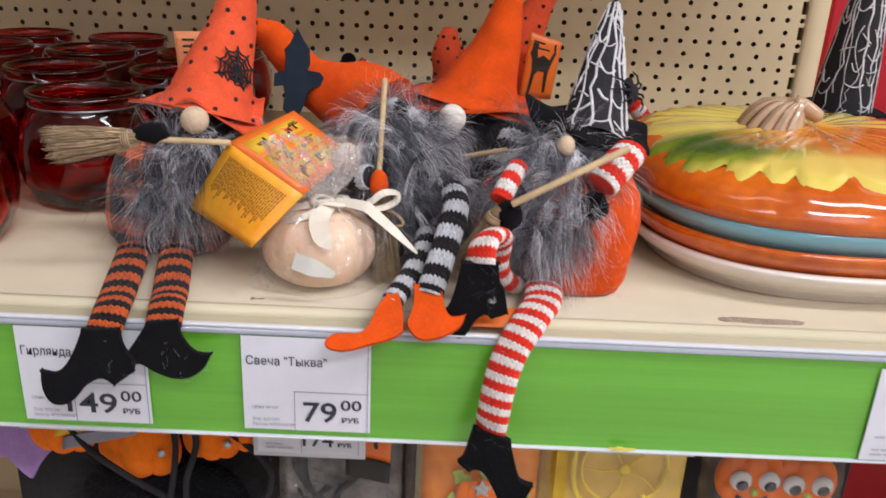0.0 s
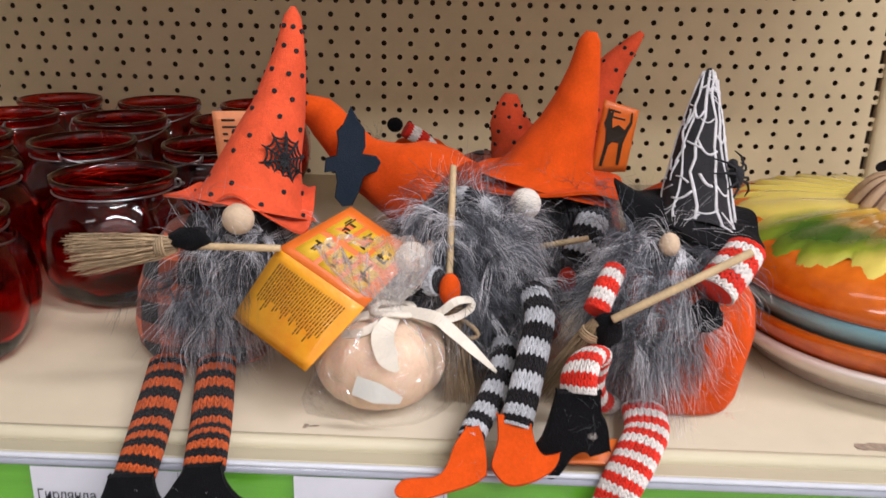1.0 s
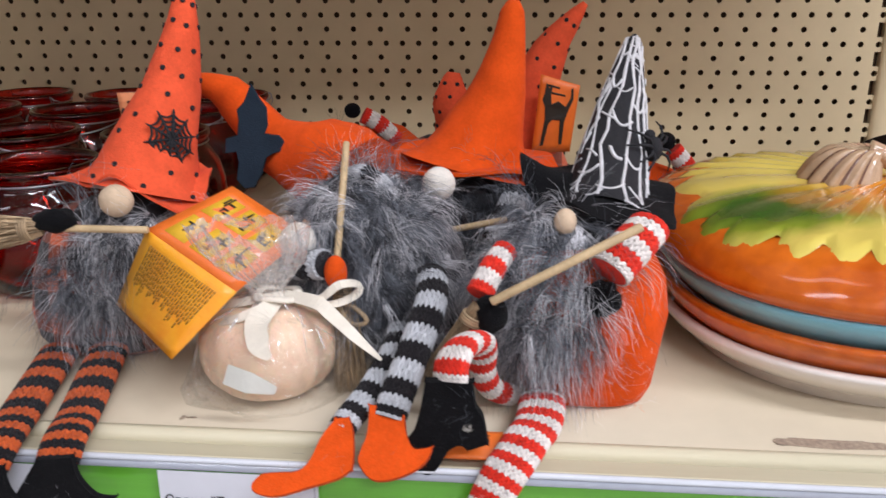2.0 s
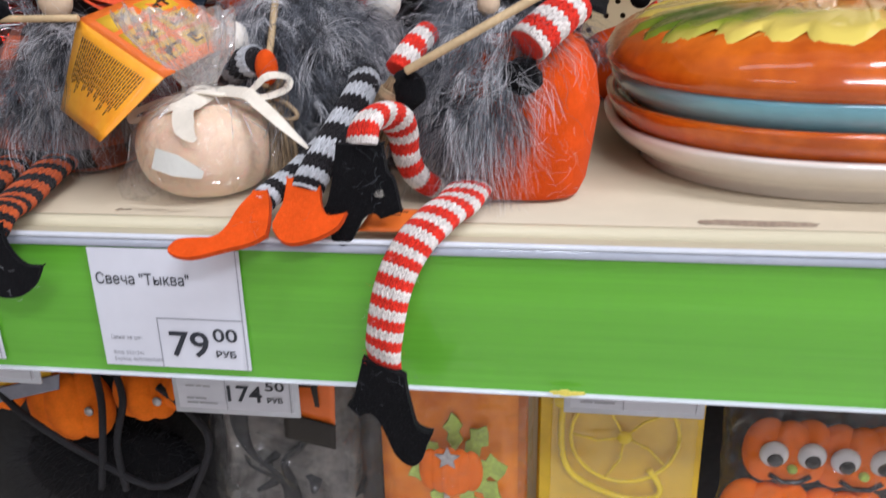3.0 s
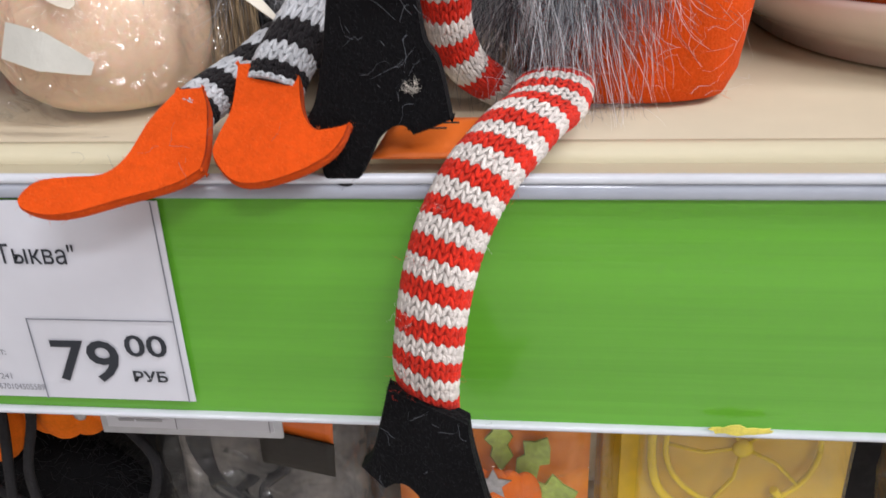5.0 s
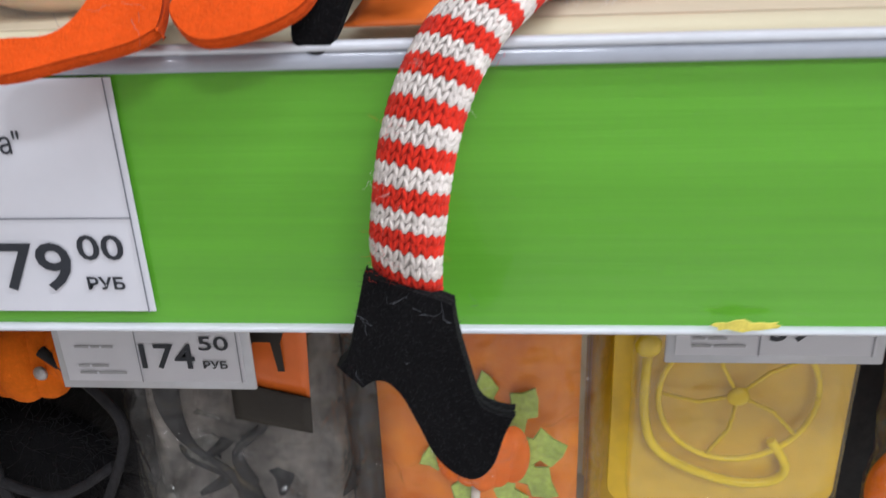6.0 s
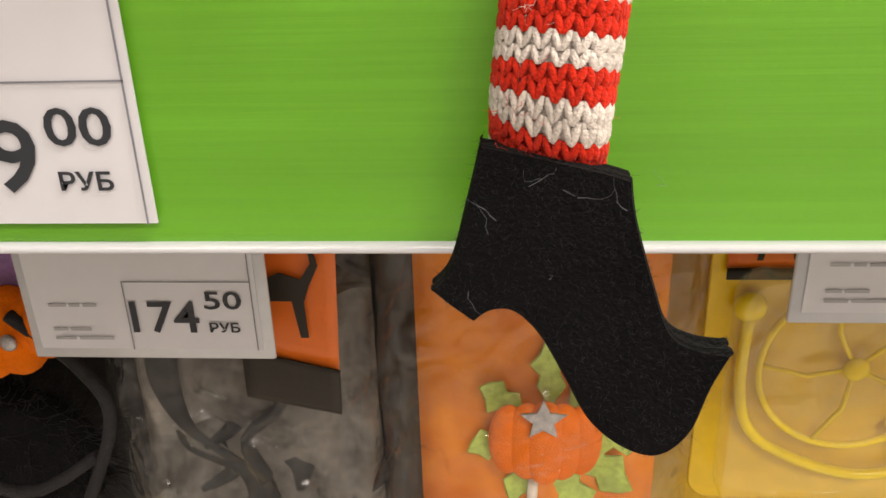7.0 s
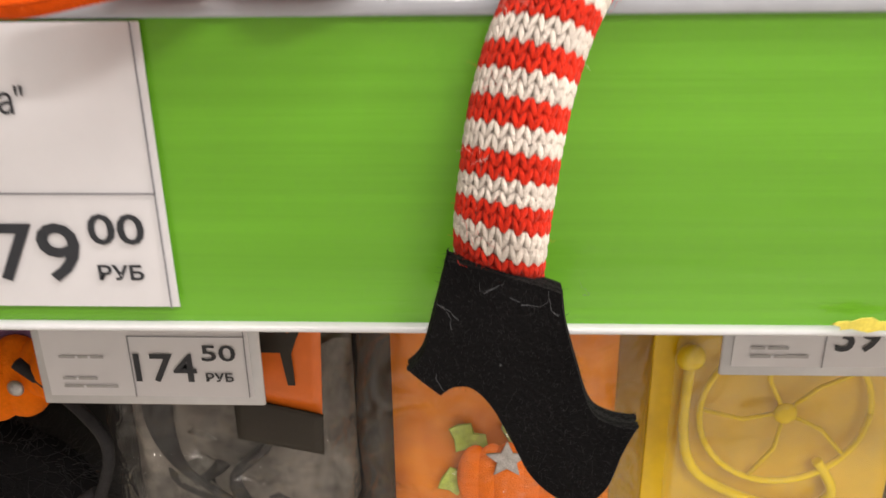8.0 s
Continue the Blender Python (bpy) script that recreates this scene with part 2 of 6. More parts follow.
def tube_rings(pts, radii, k=8, flat=1.0, up=(0, 0, 1)):
    pts = [Vector(p) for p in pts]
    if not hasattr(radii, "__len__"):
        radii = [radii] * len(pts)
    rings, side = [], None
    for i, p in enumerate(pts):
        d = (pts[min(i + 1, len(pts) - 1)] - pts[max(i - 1, 0)]).normalized()
        if side is None:
            ref = Vector(up) if abs(d.dot(Vector(up))) < 0.95 else Vector((0, 1, 0))
            side = d.cross(ref).normalized()
        side = (side - d * side.dot(d)).normalized()
        oth = d.cross(side)
        rings.append([p + side * (radii[i] * math.cos(2 * math.pi * j / k)) + oth * (radii[i] * flat * math.sin(2 * math.pi * j / k)) for j in range(k)])
    return rings


def smooth_line(pts, n, closed=False):
    """Catmull-Rom through points of any dimension, n steps in all."""
    p = np.array(pts, dtype=float)
    c, out = len(p), []
    spans = c if closed else c - 1
    for s in range(n):
        u = spans * s / (n if closed else n - 1)
        i = min(int(u), spans - 1)
        f = u - i
        at = (lambda q: p[q % c]) if closed else (lambda q: p[min(max(q, 0), c - 1)])
        a, b, d, e = at(i - 1), at(i), at(i + 1), at(i + 2)
        out.append(0.5 * (2 * b + (d - a) * f + (2 * a - 5 * b + 4 * d - e) * f * f + (3 * b - 3 * d + e - a) * f ** 3))
    return [tuple(q) for q in out]


def box(b, x0, x1, y0, y1, z0, z1, material):
    v = [(x, y, z) for x in (x0, x1) for y in (y0, y1) for z in (z0, z1)]
    b.add(v, [(0, 1, 3, 2), (4, 6, 7, 5), (0, 4, 5, 1), (2, 3, 7, 6), (0, 2, 6, 4), (1, 5, 7, 3)], material)


def round_box(b, x0, x1, y0, y1, z0, z1, material, r=0.002):
    """A box with chamfered upright and lying edges."""
    prof = [(r, 0), (0, r), (0, 1), (r, 2)]
    rings = []
    for ins, lev in prof:
        z = {0: z0, r: z0 + r, 1: z1 - r, 2: z1}[lev]
        a0, a1, c0, c1 = x0 + ins, x1 - ins, y0 + ins, y1 - ins
        rings.append([(a0 + r, c0, z), (a1 - r, c0, z), (a1, c0 + r, z), (a1, c1 - r, z), (a1 - r, c1, z), (a0 + r, c1, z), (a0, c1 - r, z), (a0, c0 + r, z)])
    b.loft(rings, material)


def thing(name, at, label, category, group="", kind=""):
    ob = new(name)
    ob.location = at
    ob.empty_display_size = 0.02
    return tagged(ob, label, category, group, kind)


def extrude_x(profile, x0, x1, material, b, steps=1):
    rings = [[(x0 + (x1 - x0) * i / steps, y, z) for y, z in profile] for i in range(steps + 1)]
    b.loft(rings, material)


TOP = 1.122      # the shelf's upper face
FRONT = -0.0985  # the price rail's front face
BACK = 0.40      # the perforated panel's face


# ---- the setting ----
def setting():
    b = Build()
    # one bent steel sheet: flat top, rounded lip, small ledge that the rail clips to
    prof = [(0.398, TOP), (-0.0768, TOP), (-0.0768, TOP - 0.012), (0.398, TOP - 0.012)]
    edge = [(-0.0770, TOP + 0.0002), (-0.0792, TOP - 0.0001), (-0.0808, TOP - 0.0010), (-0.0818, TOP - 0.0022), (-0.0822, TOP - 0.0038), (-0.0822, TOP - 0.0085),
            (-0.0836, TOP - 0.0085), (-0.0838, TOP - 0.0036), (-0.0846, TOP - 0.0029), (-0.0930, TOP - 0.0026), (-0.0942, TOP - 0.0018), (-0.0952, TOP - 0.0014), (-0.0960, TOP - 0.0020), (-0.0962, TOP - 0.03), (-0.092, TOP - 0.03), (-0.086, TOP - 0.012), (-0.0770, TOP - 0.012)]
    for x0, x1 in ((-1.0, 0.353), (0.357, 1.4)):
        e = Build()
        extrude_x(edge, x0, x1, CREAM_EDGE, e)
        tagged(e.make("shelf_edge"), "cream rounded edge strip along the shelf's front", "shelf edge", kind="structure")
    extrude_x(prof, -1.0, 0.353, BEIGE, b)
    tagged(b.make("shelf_board"), "beige enamelled steel shelf, slightly worn", "shelf", kind="structure")
    b = Build()
    extrude_x(prof, 0.357, 1.4, BEIGE, b)
    tagged(b.make("shelf_board"), "beige enamelled steel shelf of the next bay", "shelf", kind="structure")
    # perforated panel: rows of holes 15 mm and 25 mm apart by turns
    b = Build()
    z_mid, row = 1.25, 0.0125
    hole = 0.0027
    for r in range(-11, 21):
        pitch = 0.025 if r % 2 == 0 else 0.015
        z = z_mid + r * row
        x0 = -0.95 - (0.0125 if r % 2 == 0 else 0.0075)
        n = int((0.362 - x0) / pitch)
        for i in range(n):
            c = x0 + pitch * (i + 0.5)
            w, h = pitch / 2, row / 2
            out8 = [(w, 0), (w, h), (0, h), (-w, h), (-w, 0), (-w, -h), (0, -h), (w, -h)]
            ang = [0, 45, 90, 135, 180, 225, 270, 315]
            rim = [(hole * math.cos(radians(a)), hole * math.sin(radians(a))) for a in ang]
            rings = [[(c + u, BACK, z + v) for u, v in out8], [(c + u, BACK, z + v) for u, v in rim], [(c + u * 0.96, BACK + 0.0012, z + v * 0.96) for u, v in rim]]
            b.loft(rings, BEIGE_BOARD, caps=(False, False))
    tagged(b.make("back_panel", smooth=False), "beige perforated steel back panel with rows of round holes", "back panel", kind="structure")
    # backing sheet: the shade inside the holes is put into its brown colour
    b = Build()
    box(b, -1.0, 0.36, BACK + 0.006, BACK + 0.02, 0.3, 2.0, HOLE_SHADE)
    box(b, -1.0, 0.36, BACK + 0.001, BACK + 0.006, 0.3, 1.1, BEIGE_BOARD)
    tagged(b.make("panel_backing", smooth=False), "backing board, its dark brown standing for shade in the holes", "backing", kind="structure")
    b = Build()
    round_box(b, 0.343, 0.365, BACK - 0.004, BACK + 0.02, 0.0, 2.0, BEIGE_BOARD, 0.003)
    tagged(b.make("upright"), "beige steel upright between two shelf bays", "upright", kind="structure")
    b = Build()
    round_box(b, 0.367, 1.4, BACK, BACK + 0.02, 0.0, 2.0, RED_PANEL, 0.003)
    tagged(b.make("wall_east_bay", smooth=False), "plain red back panel of the next bay", "back panel", kind="structure")
    # out of view overhead, added to shade the upper back panel
    b = Build()
    round_box(b, -1.0, 0.353, -0.005, 0.398, 1.47, 1.50, BEIGE, 0.003)
    tagged(b.make("unseen_shelf_above"), "unseen beige steel shelf above, placed to shade the back panel", "shelf", kind="structure")
    # the shop round it
    for name, label, x0, x1, y0, y1, z0, z1, m in (
            ("floor", "light grey shop floor tiles", -4, 4, -2.6, 0.5, -0.05, 0, FLOOR_TILE),
            ("ceiling", "plain white shop ceiling", -4, 4, -2.6, 0.5, 3.2, 3.25, WHITE_WALL),
            ("wall_north", "plain wall behind the shelving", -4, 4, 0.45, 0.5, 0, 3.2, WHITE_WALL),
            ("wall_south", "plain fronts across the aisle", -4, 4, -2.6, -2.55, 0, 3.2, MERCH),
            ("wall_west", "plain shop wall", -4.05, -4, -2.6, 0.5, 0, 3.2, WHITE_WALL),
            ("wall_east", "plain shop wall", 4, 4.05, -2.6, 0.5, 0, 3.2, WHITE_WALL)):
        b = Build()
        box(b, x0, x1, y0, y1, z0, z1, m)
        tagged(b.make(name, smooth=False), label, name.split("_")[0], kind="structure")
    b = Build()
    extrude_x([(0.398, 0.62), (-0.08, 0.62), (-0.084, 0.60), (0.398, 0.60)], -1.0, 1.4, BEIGE, b)
    tagged(b.make("shelf_below", smooth=False), "beige shelf below the hanging goods", "shelf", kind="structure")


setting()


def price_rail(x0, x1):
    rail = thing("price_rail", (x0, FRONT, 1.055), "clear plastic price rail with a bright green paper insert", "price rail")
    b = Build()
    extrude_x([(FRONT + 0.0012, 1.1165), (FRONT + 0.0012, 1.0585), (FRONT + 0.0022, 1.0585), (FRONT + 0.0022, 1.1165)], x0, x1, GREEN, b)
    b.make("green_insert", rail, "bright green paper insert", smooth=False)
    b = Build()
    # upper bead, which clips under the shelf's lip
    extrude_x([(-0.0964, 1.1208), (-0.0978, 1.1215), (-0.0988, 1.1211), (-0.0992, 1.1203), (-0.0990, 1.1196), (-0.0984, 1.1193), (-0.0964, 1.1193)], x0, x1, CLEAR_RAIL, b)
    b.make("upper_bead", rail, "clear white plastic bead")
    b = Build()
    extrude_x([(-0.0968, 1.1194), (-0.0987, 1.1194), (-0.0990, 1.1176), (-0.0990, 1.1164), (-0.0986, 1.1160), (-0.0972, 1.1160)], x0, x1, CLEAR_STRIP, b)
    b.make("clear_strip", rail, "greyish clear plastic strip")
    b = Build()
    extrude_x([(-0.0972, 1.0592), (-0.0986, 1.0592), (-0.0992, 1.0589), (-0.0994, 1.0584), (-0.0990, 1.0578), (-0.0975, 1.0576), (-0.0960, 1.0580), (-0.0960, 1.0590)], x0, x1, CLEAR_RAIL, b)
    b.make("lower_bead", rail, "clear white plastic bead")
    return rail


price_rail(-1.0, 0.353)
price_rail(0.357, 1.4)


def write(words, height, at, parent, material, name="writing", bold=0.0, width=None):
    """Lettering as a flat mesh that faces the aisle. at: its lower left corner."""
    cu = bpy.data.curves.new(name, "FONT")
    cu.body, cu.size = words, height * 1.38
    cu.offset = bold
    cu.resolution_u = 3
    tmp = new(name, cu)
    bpy.context.view_layer.update()
    me = bpy.data.meshes.new_from_object(tmp.evaluated_get(bpy.context.evaluated_depsgraph_get()))
    bpy.data.objects.remove(tmp)
    if len(me.vertices):
        me.transform(Matrix.Translation((-min(v.co.x for v in me.vertices), 0, 0)))
    if width and len(me.vertices):
        w = max(v.co.x for v in me.vertices) - min(v.co.x for v in me.vertices)
        me.transform(Matrix.Diagonal((width / w, 1, 1, 1)))
    me.materials.clear()
    me.materials.append(material)
    ob = new(name, me)
    ob.parent = parent
    ob.rotation_euler = (radians(90), 0, 0)
    ob.location = Vector(at) - parent.location
    return ob


def bars(b, x, z, w, y, h=0.0007, material=None):
    box(b, x, x + w, y, y + 0.0001, z, z + h, material or INK_GREY)


def price_tag(x0, z0, y, title, big, small, size=(0.0635, 0.0525), box_x=0.0255, box_h=0.0225, label="", fine=True, holder=False):
    """A paper price tag: sheet, ruled box, title, rouble price."""
    tag = thing("price_tag", (x0, y, z0), label, "price tag", "price tags")
    w, h = size
    b = Build()
    rows = [(0, 0), (0.3, 0.0002), (0.7, 0.0002), (1, 0)]
    b.loft([[(x0, y - d, z0 + h * f), (x0 + w, y - d, z0 + h * f), (x0 + w, y - d + 0.0003, z0 + h * f), (x0, y - d + 0.0003, z0 + h * f)] for f, d in rows], PAPER)
    b.make("sheet", tag, smooth=False)
    yy = y - 0.0006
    bx, bh = x0 + box_x, box_h
    b = Build()
    for r in ((bx, x0 + w - 0.0012, z0 + bh, z0 + bh + 0.0003), (bx, bx + 0.0003, z0, z0 + bh), (x0 + w - 0.0015, x0 + w - 0.0012, z0, z0 + h)):
        box(b, r[0], r[1], yy, yy + 0.0001, r[2], r[3], INK_GREY)
    if not fine:
        for dz, words in ((0.0135, (0.005, 0.003, 0.004)), (0.0060, (0.004, 0.006)), (0.0032, (0.006, 0.010))):
            at = x0 + 0.005
            for ln in words:
                bars(b, at, z0 + dz, ln, yy, 0.0009, FAINT)
                at += ln + 0.0009
    b.make("printed_frame", tag, smooth=False)
    if title:
        write(title, 0.0049, (x0 + 0.0022, yy, z0 + 0.0372), tag, INK, "title", 0.00004, width=0.00305 * len(title))
    if fine:
        write("Цена за шт:", 0.0018, (x0 + 0.0045, yy, z0 + 0.0125), tag, INK_GREY, "fine_print")
        write("Код: 5231241", 0.0017, (x0 + 0.0045, yy, z0 + 0.0055), tag, INK_GREY, "fine_print")
        write("Баркод: 4670104505589", 0.0017, (x0 + 0.0045, yy, z0 + 0.0025), tag, INK_GREY, "fine_print", width=0.021)
    if big:
        digit = 0.0084 if not holder else 0.0064
        write(big, 0.0116 if not holder else 0.0098, (x0 + w - 0.0168 - digit * len(big) if small else bx + 0.003, yy, z0 + 0.0058), tag, INK, "rouble_figure", 0.0002, width=digit * len(big))
        if small:
            write(small, 0.0060 if not holder else 0.0055, (x0 + w - 0.0148, yy, z0 + 0.0130), tag, INK, "kopeck_figure", 0.0001, width=0.0105)
            write("РУБ", 0.0029, (x0 + w - 0.0142, yy, z0 + 0.0058), tag, INK, "currency_word", 0.0001, width=0.0086)
    if holder:
        b = Build()
        round_box(b, x0 - 0.003, x0 + w + 0.003, y + 0.0005, y + 0.002, z0 - 0.0035, z0 + h, CLEAR_RAIL, 0.0004)
        b.make("holder", tag, "clear plastic holder")
        for s in (0.2, 0.8):
            b = Build()
            b.tube([(x0 + w * s, y + 0.0025, z0 + h - 0.004), (x0 + w * s, y + 0.0028, 1.108), (x0 + w * s, y + 0.0028, 1.1105)], 0.0012, WIRE, 6)
            b.make("hanger", tag, "thin steel hanger")
    return tag


price_tag(-0.1125, 1.0630, FRONT - 0.0004, 'Свеча "Тыква"', "79", "00", label="white paper price tag for the pumpkin candle at 79.00 roubles")
price_tag(-0.2225, 1.0630, FRONT - 0.0004, "Гирлянда", "149", "00", label="white paper price tag for a garland at 149.00 roubles")
price_tag(0.2015, 1.0600, FRONT - 0.0004, "", "", "", label="white paper price tag with unreadable small print", fine=False)
price_tag(-0.1250, 0.9945, -0.022, "", "174", "50", size=(0.0640, 0.046), label="small price tag at 174.50 roubles in a hanging plastic holder", fine=False, holder=True, box_x=0.027, box_h=0.021)
price_tag(0.0830, 1.0070, -0.022, "", "39", "", size=(0.0625, 0.043), label="small price tag beginning with 39 in a plastic holder", fine=False, holder=True, box_x=0.026)
price_tag(-0.2700, 1.0070, -0.022, "", "", "", size=(0.0625, 0.043), label="small price tag in a hanging plastic holder", fine=False, holder=True)


def scraps():
    b = Build()
    rnd = random.Random(4)
    pts = []
    for i in range(26):
        a = 2 * math.pi * i / 26
        pts.append((0.0800 + 0.0075 * math.cos(a) * rnd.uniform(0.8, 1.1), 1.0610 + 0.0013 * math.sin(a) * rnd.uniform(0.5, 1.3)))
    b.slab(pts, lambda u, w, d: (u, FRONT - 0.0021 + d, w), 0.0003, YELLOW_BIT, 0.0001)
    ob = b.make("sticker_rest", origin=(0.0800, FRONT, 1.0605))
    tagged(ob, "torn rest of a yellow sticker on the rail", "sticker")
    b = Build()
    pts = []
    for i in range(40):
        a = 2 * math.pi * i / 40
        c, s = math.cos(a), math.sin(a)
        pts.append((0.150 + 0.0225 * math.copysign(abs(c) ** 0.5, c) * rnd.uniform(0.93, 1.05), -0.0705 + 0.0035 * math.copysign(abs(s) ** 0.6, s) * rnd.uniform(0.7, 1.1)))
    b.slab(pts, lambda u, w, d: (u, w, TOP + 0.0002 + d), 0.0003, WEAR, 0.0001)
    tagged(b.make("scuff_mark", origin=(0.150, -0.0695, TOP)), "dark worn scuff on the beige shelf", "scuff")

    b = Build()
    for k in range(7):
        x, y = -0.1103 + rnd.uniform(-0.004, 0.004), -0.0706 + rnd.uniform(-0.0015, 0.0015)
        b.slab([(x + 0.0011 * math.cos(a) * rnd.uniform(0.5, 1.3), y + 0.0006 * math.sin(a) * rnd.uniform(0.5, 1.3)) for a in [2 * math.pi * q / 9 for q in range(9)]], lambda u, w, d: (u, w, TOP + 0.0002 + d), 0.0003, WEAR, 0.0001)
    tagged(b.make("scuff_mark", origin=(-0.1103, -0.0706, TOP)), "small brown chips in the shelf's beige enamel", "scuff", kind="stuff")


scraps()


# ---- ceramic dishes ----
DISH = (0.216, 0.060)


def oval(rx, ry, z, k=72, n=2.6, lobe=0.0):
    out = []
    for j in range(k):
        a = 2 * math.pi * j / k
        c, s = math.cos(a), math.sin(a)
        f = 1 + lobe * abs(math.cos(4 * a))
        out.append((DISH[0] + rx * f * math.copysign(abs(c) ** (2 / n), c), DISH[1] + ry * f * math.copysign(abs(s) ** (2 / n), s), z))
    return out


def plain_dish(base, rim, material, label, foot=0.55, rx=0.1165, ry=0.117):
    """A shallow oval bowl with a rounded lip."""
    b = Build()
    h = rim - base
    outer = [(foot, 0.0), (foot + 0.07, 0.04), (0.86, 0.22), (0.93, 0.45), (0.98, 0.7), (1.0, 0.9), (1.0, 0.97), (0.99, 1.0)]
    inner = [(0.965, 1.0), (0.95, 0.95), (0.90, 0.6), (0.78, 0.3), (0.5, 0.12)]
    b.loft([oval(rx * s, ry * s, base + h * z) for s, z in outer + inner], material)
    return tagged(b.make("oval_dish", origin=(DISH[0], DISH[1], base)), label, "dish", "stack of dishes")


plain_dish(TOP, 1.1425, GLAZE_WHITE, "cream-white glazed oval dish, lowest of the stack", 0.79, 0.1180, 0.1195)
plain_dish(1.1265, 1.1540, GLAZE_ORANGE, "orange glazed oval dish in the stack", 0.62, 0.1175, 0.118)
plain_dish(1.1385, 1.1655, GLAZE_TEAL, "pale teal glazed oval dish in the stack", 0.62, 0.1160, 0.1165)


def pumpkin_dish():
    base = 1.1500
    dish = thing("pumpkin_dish", (DISH[0], DISH[1], base), "glazed orange pumpkin dish with a yellow-green leaf and striped stem", "dish", "stack of dishes")
    b = Build()
    prof = [(0.62, 1.1505), (0.80, 1.1550), (0.93, 1.1625), (0.985, 1.1665), (1.0, 1.1690), (1.005, 1.1715), (0.995, 1.1740), (0.985, 1.1765), (0.96, 1.1815), (0.90, 1.1865), (0.8, 1.1905), (0.6, 1.1945), (0.3, 1.1965), (0.05, 1.197)]
    rx, ry = 0.1185, 0.1195
    rings = []
    for s, z in prof:
        r = oval(rx * s, ry * s, z, 120)
        if 0.15 < s < 0.97 and z > 1.17:
            r = [(x, y, q + 0.0012 * math.cos(30 * 2 * math.pi * j / 120) * min(1, (1 - s) * 5)) for j, (x, y, q) in enumerate(r)]
        rings.append(r)
    b.loft(rings, GLAZE_ORANGE)
    b.make("body", dish, "orange glazed body with pumpkin ribs")

    def height(s):
        for (s0, z0), (s1, z1) in zip(prof[5:], prof[6:]):
            if s1 <= s <= s0:
                return z0 + (z1 - z0) * (s0 - s) / max(s0 - s1, 1e-6)
        return 1.197 if s < 0.05 else 1.174
    b = Build()
    K, R = 240, 16
    rings = []
    for i in range(R + 1):
        f = 0.04 + 0.96 * i / R
        ring = []
        for j in range(K):
            a = 2 * math.pi * j / K
            lobe = abs((a * 27 / (2 * math.pi) + 0.35 * f + 0.12 * math.sin(9 * a)) % 1 - 0.5) * 2
            big = 0.69 + 0.09 * math.exp(-((a - 4.6) / 0.9) ** 2) + 0.02 * math.sin(3 * a + 0.6) + (0.17 * math.exp(-((a - 3.45) / 0.55) ** 2))
            saw = 0.012 * (1 - abs((a * 65 / (2 * math.pi)) % 1 - 0.5) * 2)
            edge = big + 0.125 * max(0.0, 1 - lobe * 1.15) ** 0.45 + saw
            s = min(edge * f, 0.985)
            c, sn = math.cos(a), math.sin(a)
            x = DISH[0] + rx * s * math.copysign(abs(c) ** (2 / 2.6), c)
            y = DISH[1] + ry * s * math.copysign(abs(sn) ** (2 / 2.6), sn)
            lift = 0.0022 * (1 if i < R else -0.2) * (0.8 + 0.3 * (1 - lobe)) + 0.0007 * math.cos(26 * a) * f
            ring.append((x, y, height(s) + lift))
        rings.append(ring)
    b.loft(rings, LEAF_GLAZE, caps=(True, False))
    b.make("leaf", dish, "raised green and yellow maple-leaf relief")
    # fluted stem that leans over to one side
    b = Build()
    K = 60
    rings = []
    for i in range(14):
        f = i / 13
        cx = DISH[0] - 0.028 + 0.006 * f + 0.007 * f * f
        cz = 1.1965 + 0.0185 * math.sin(f * 1.9)
        w = 0.0145 * (1 - f) ** 0.6 + 0.0045
        d = 0.013 * (1 - f) ** 0.6 + 0.0045
        ring = []
        for j in range(K):
            a = 2 * math.pi * j / K + 0.5 * f
            fl = 1 + 0.10 * math.cos(12 * 2 * math.pi * j / K)
            ring.append((cx + w * fl * math.cos(a), DISH[1] + d * fl * math.sin(a), cz))
        rings.append(ring)
    b.loft(rings, STEM_TAN, pick=lambda i, j: STEM_BROWN if j % 5 in (2,) else STEM_TAN)
    b.tube(smooth_line([(DISH[0] - 0.015, DISH[1], 1.2130), (DISH[0] - 0.009, DISH[1] - 0.002, 1.2110), (DISH[0] - 0.003, DISH[1] - 0.003, 1.2075), (DISH[0] + 0.002, DISH[1] - 0.003, 1.2050)], 9), [0.0055, 0.0055, 0.0053, 0.0052, 0.005, 0.005, 0.0048, 0.0046, 0.003], STEM_TAN, 12)
    b.make("stem", dish, "tan stem handle with brown flutes")
    return dish


pumpkin_dish()


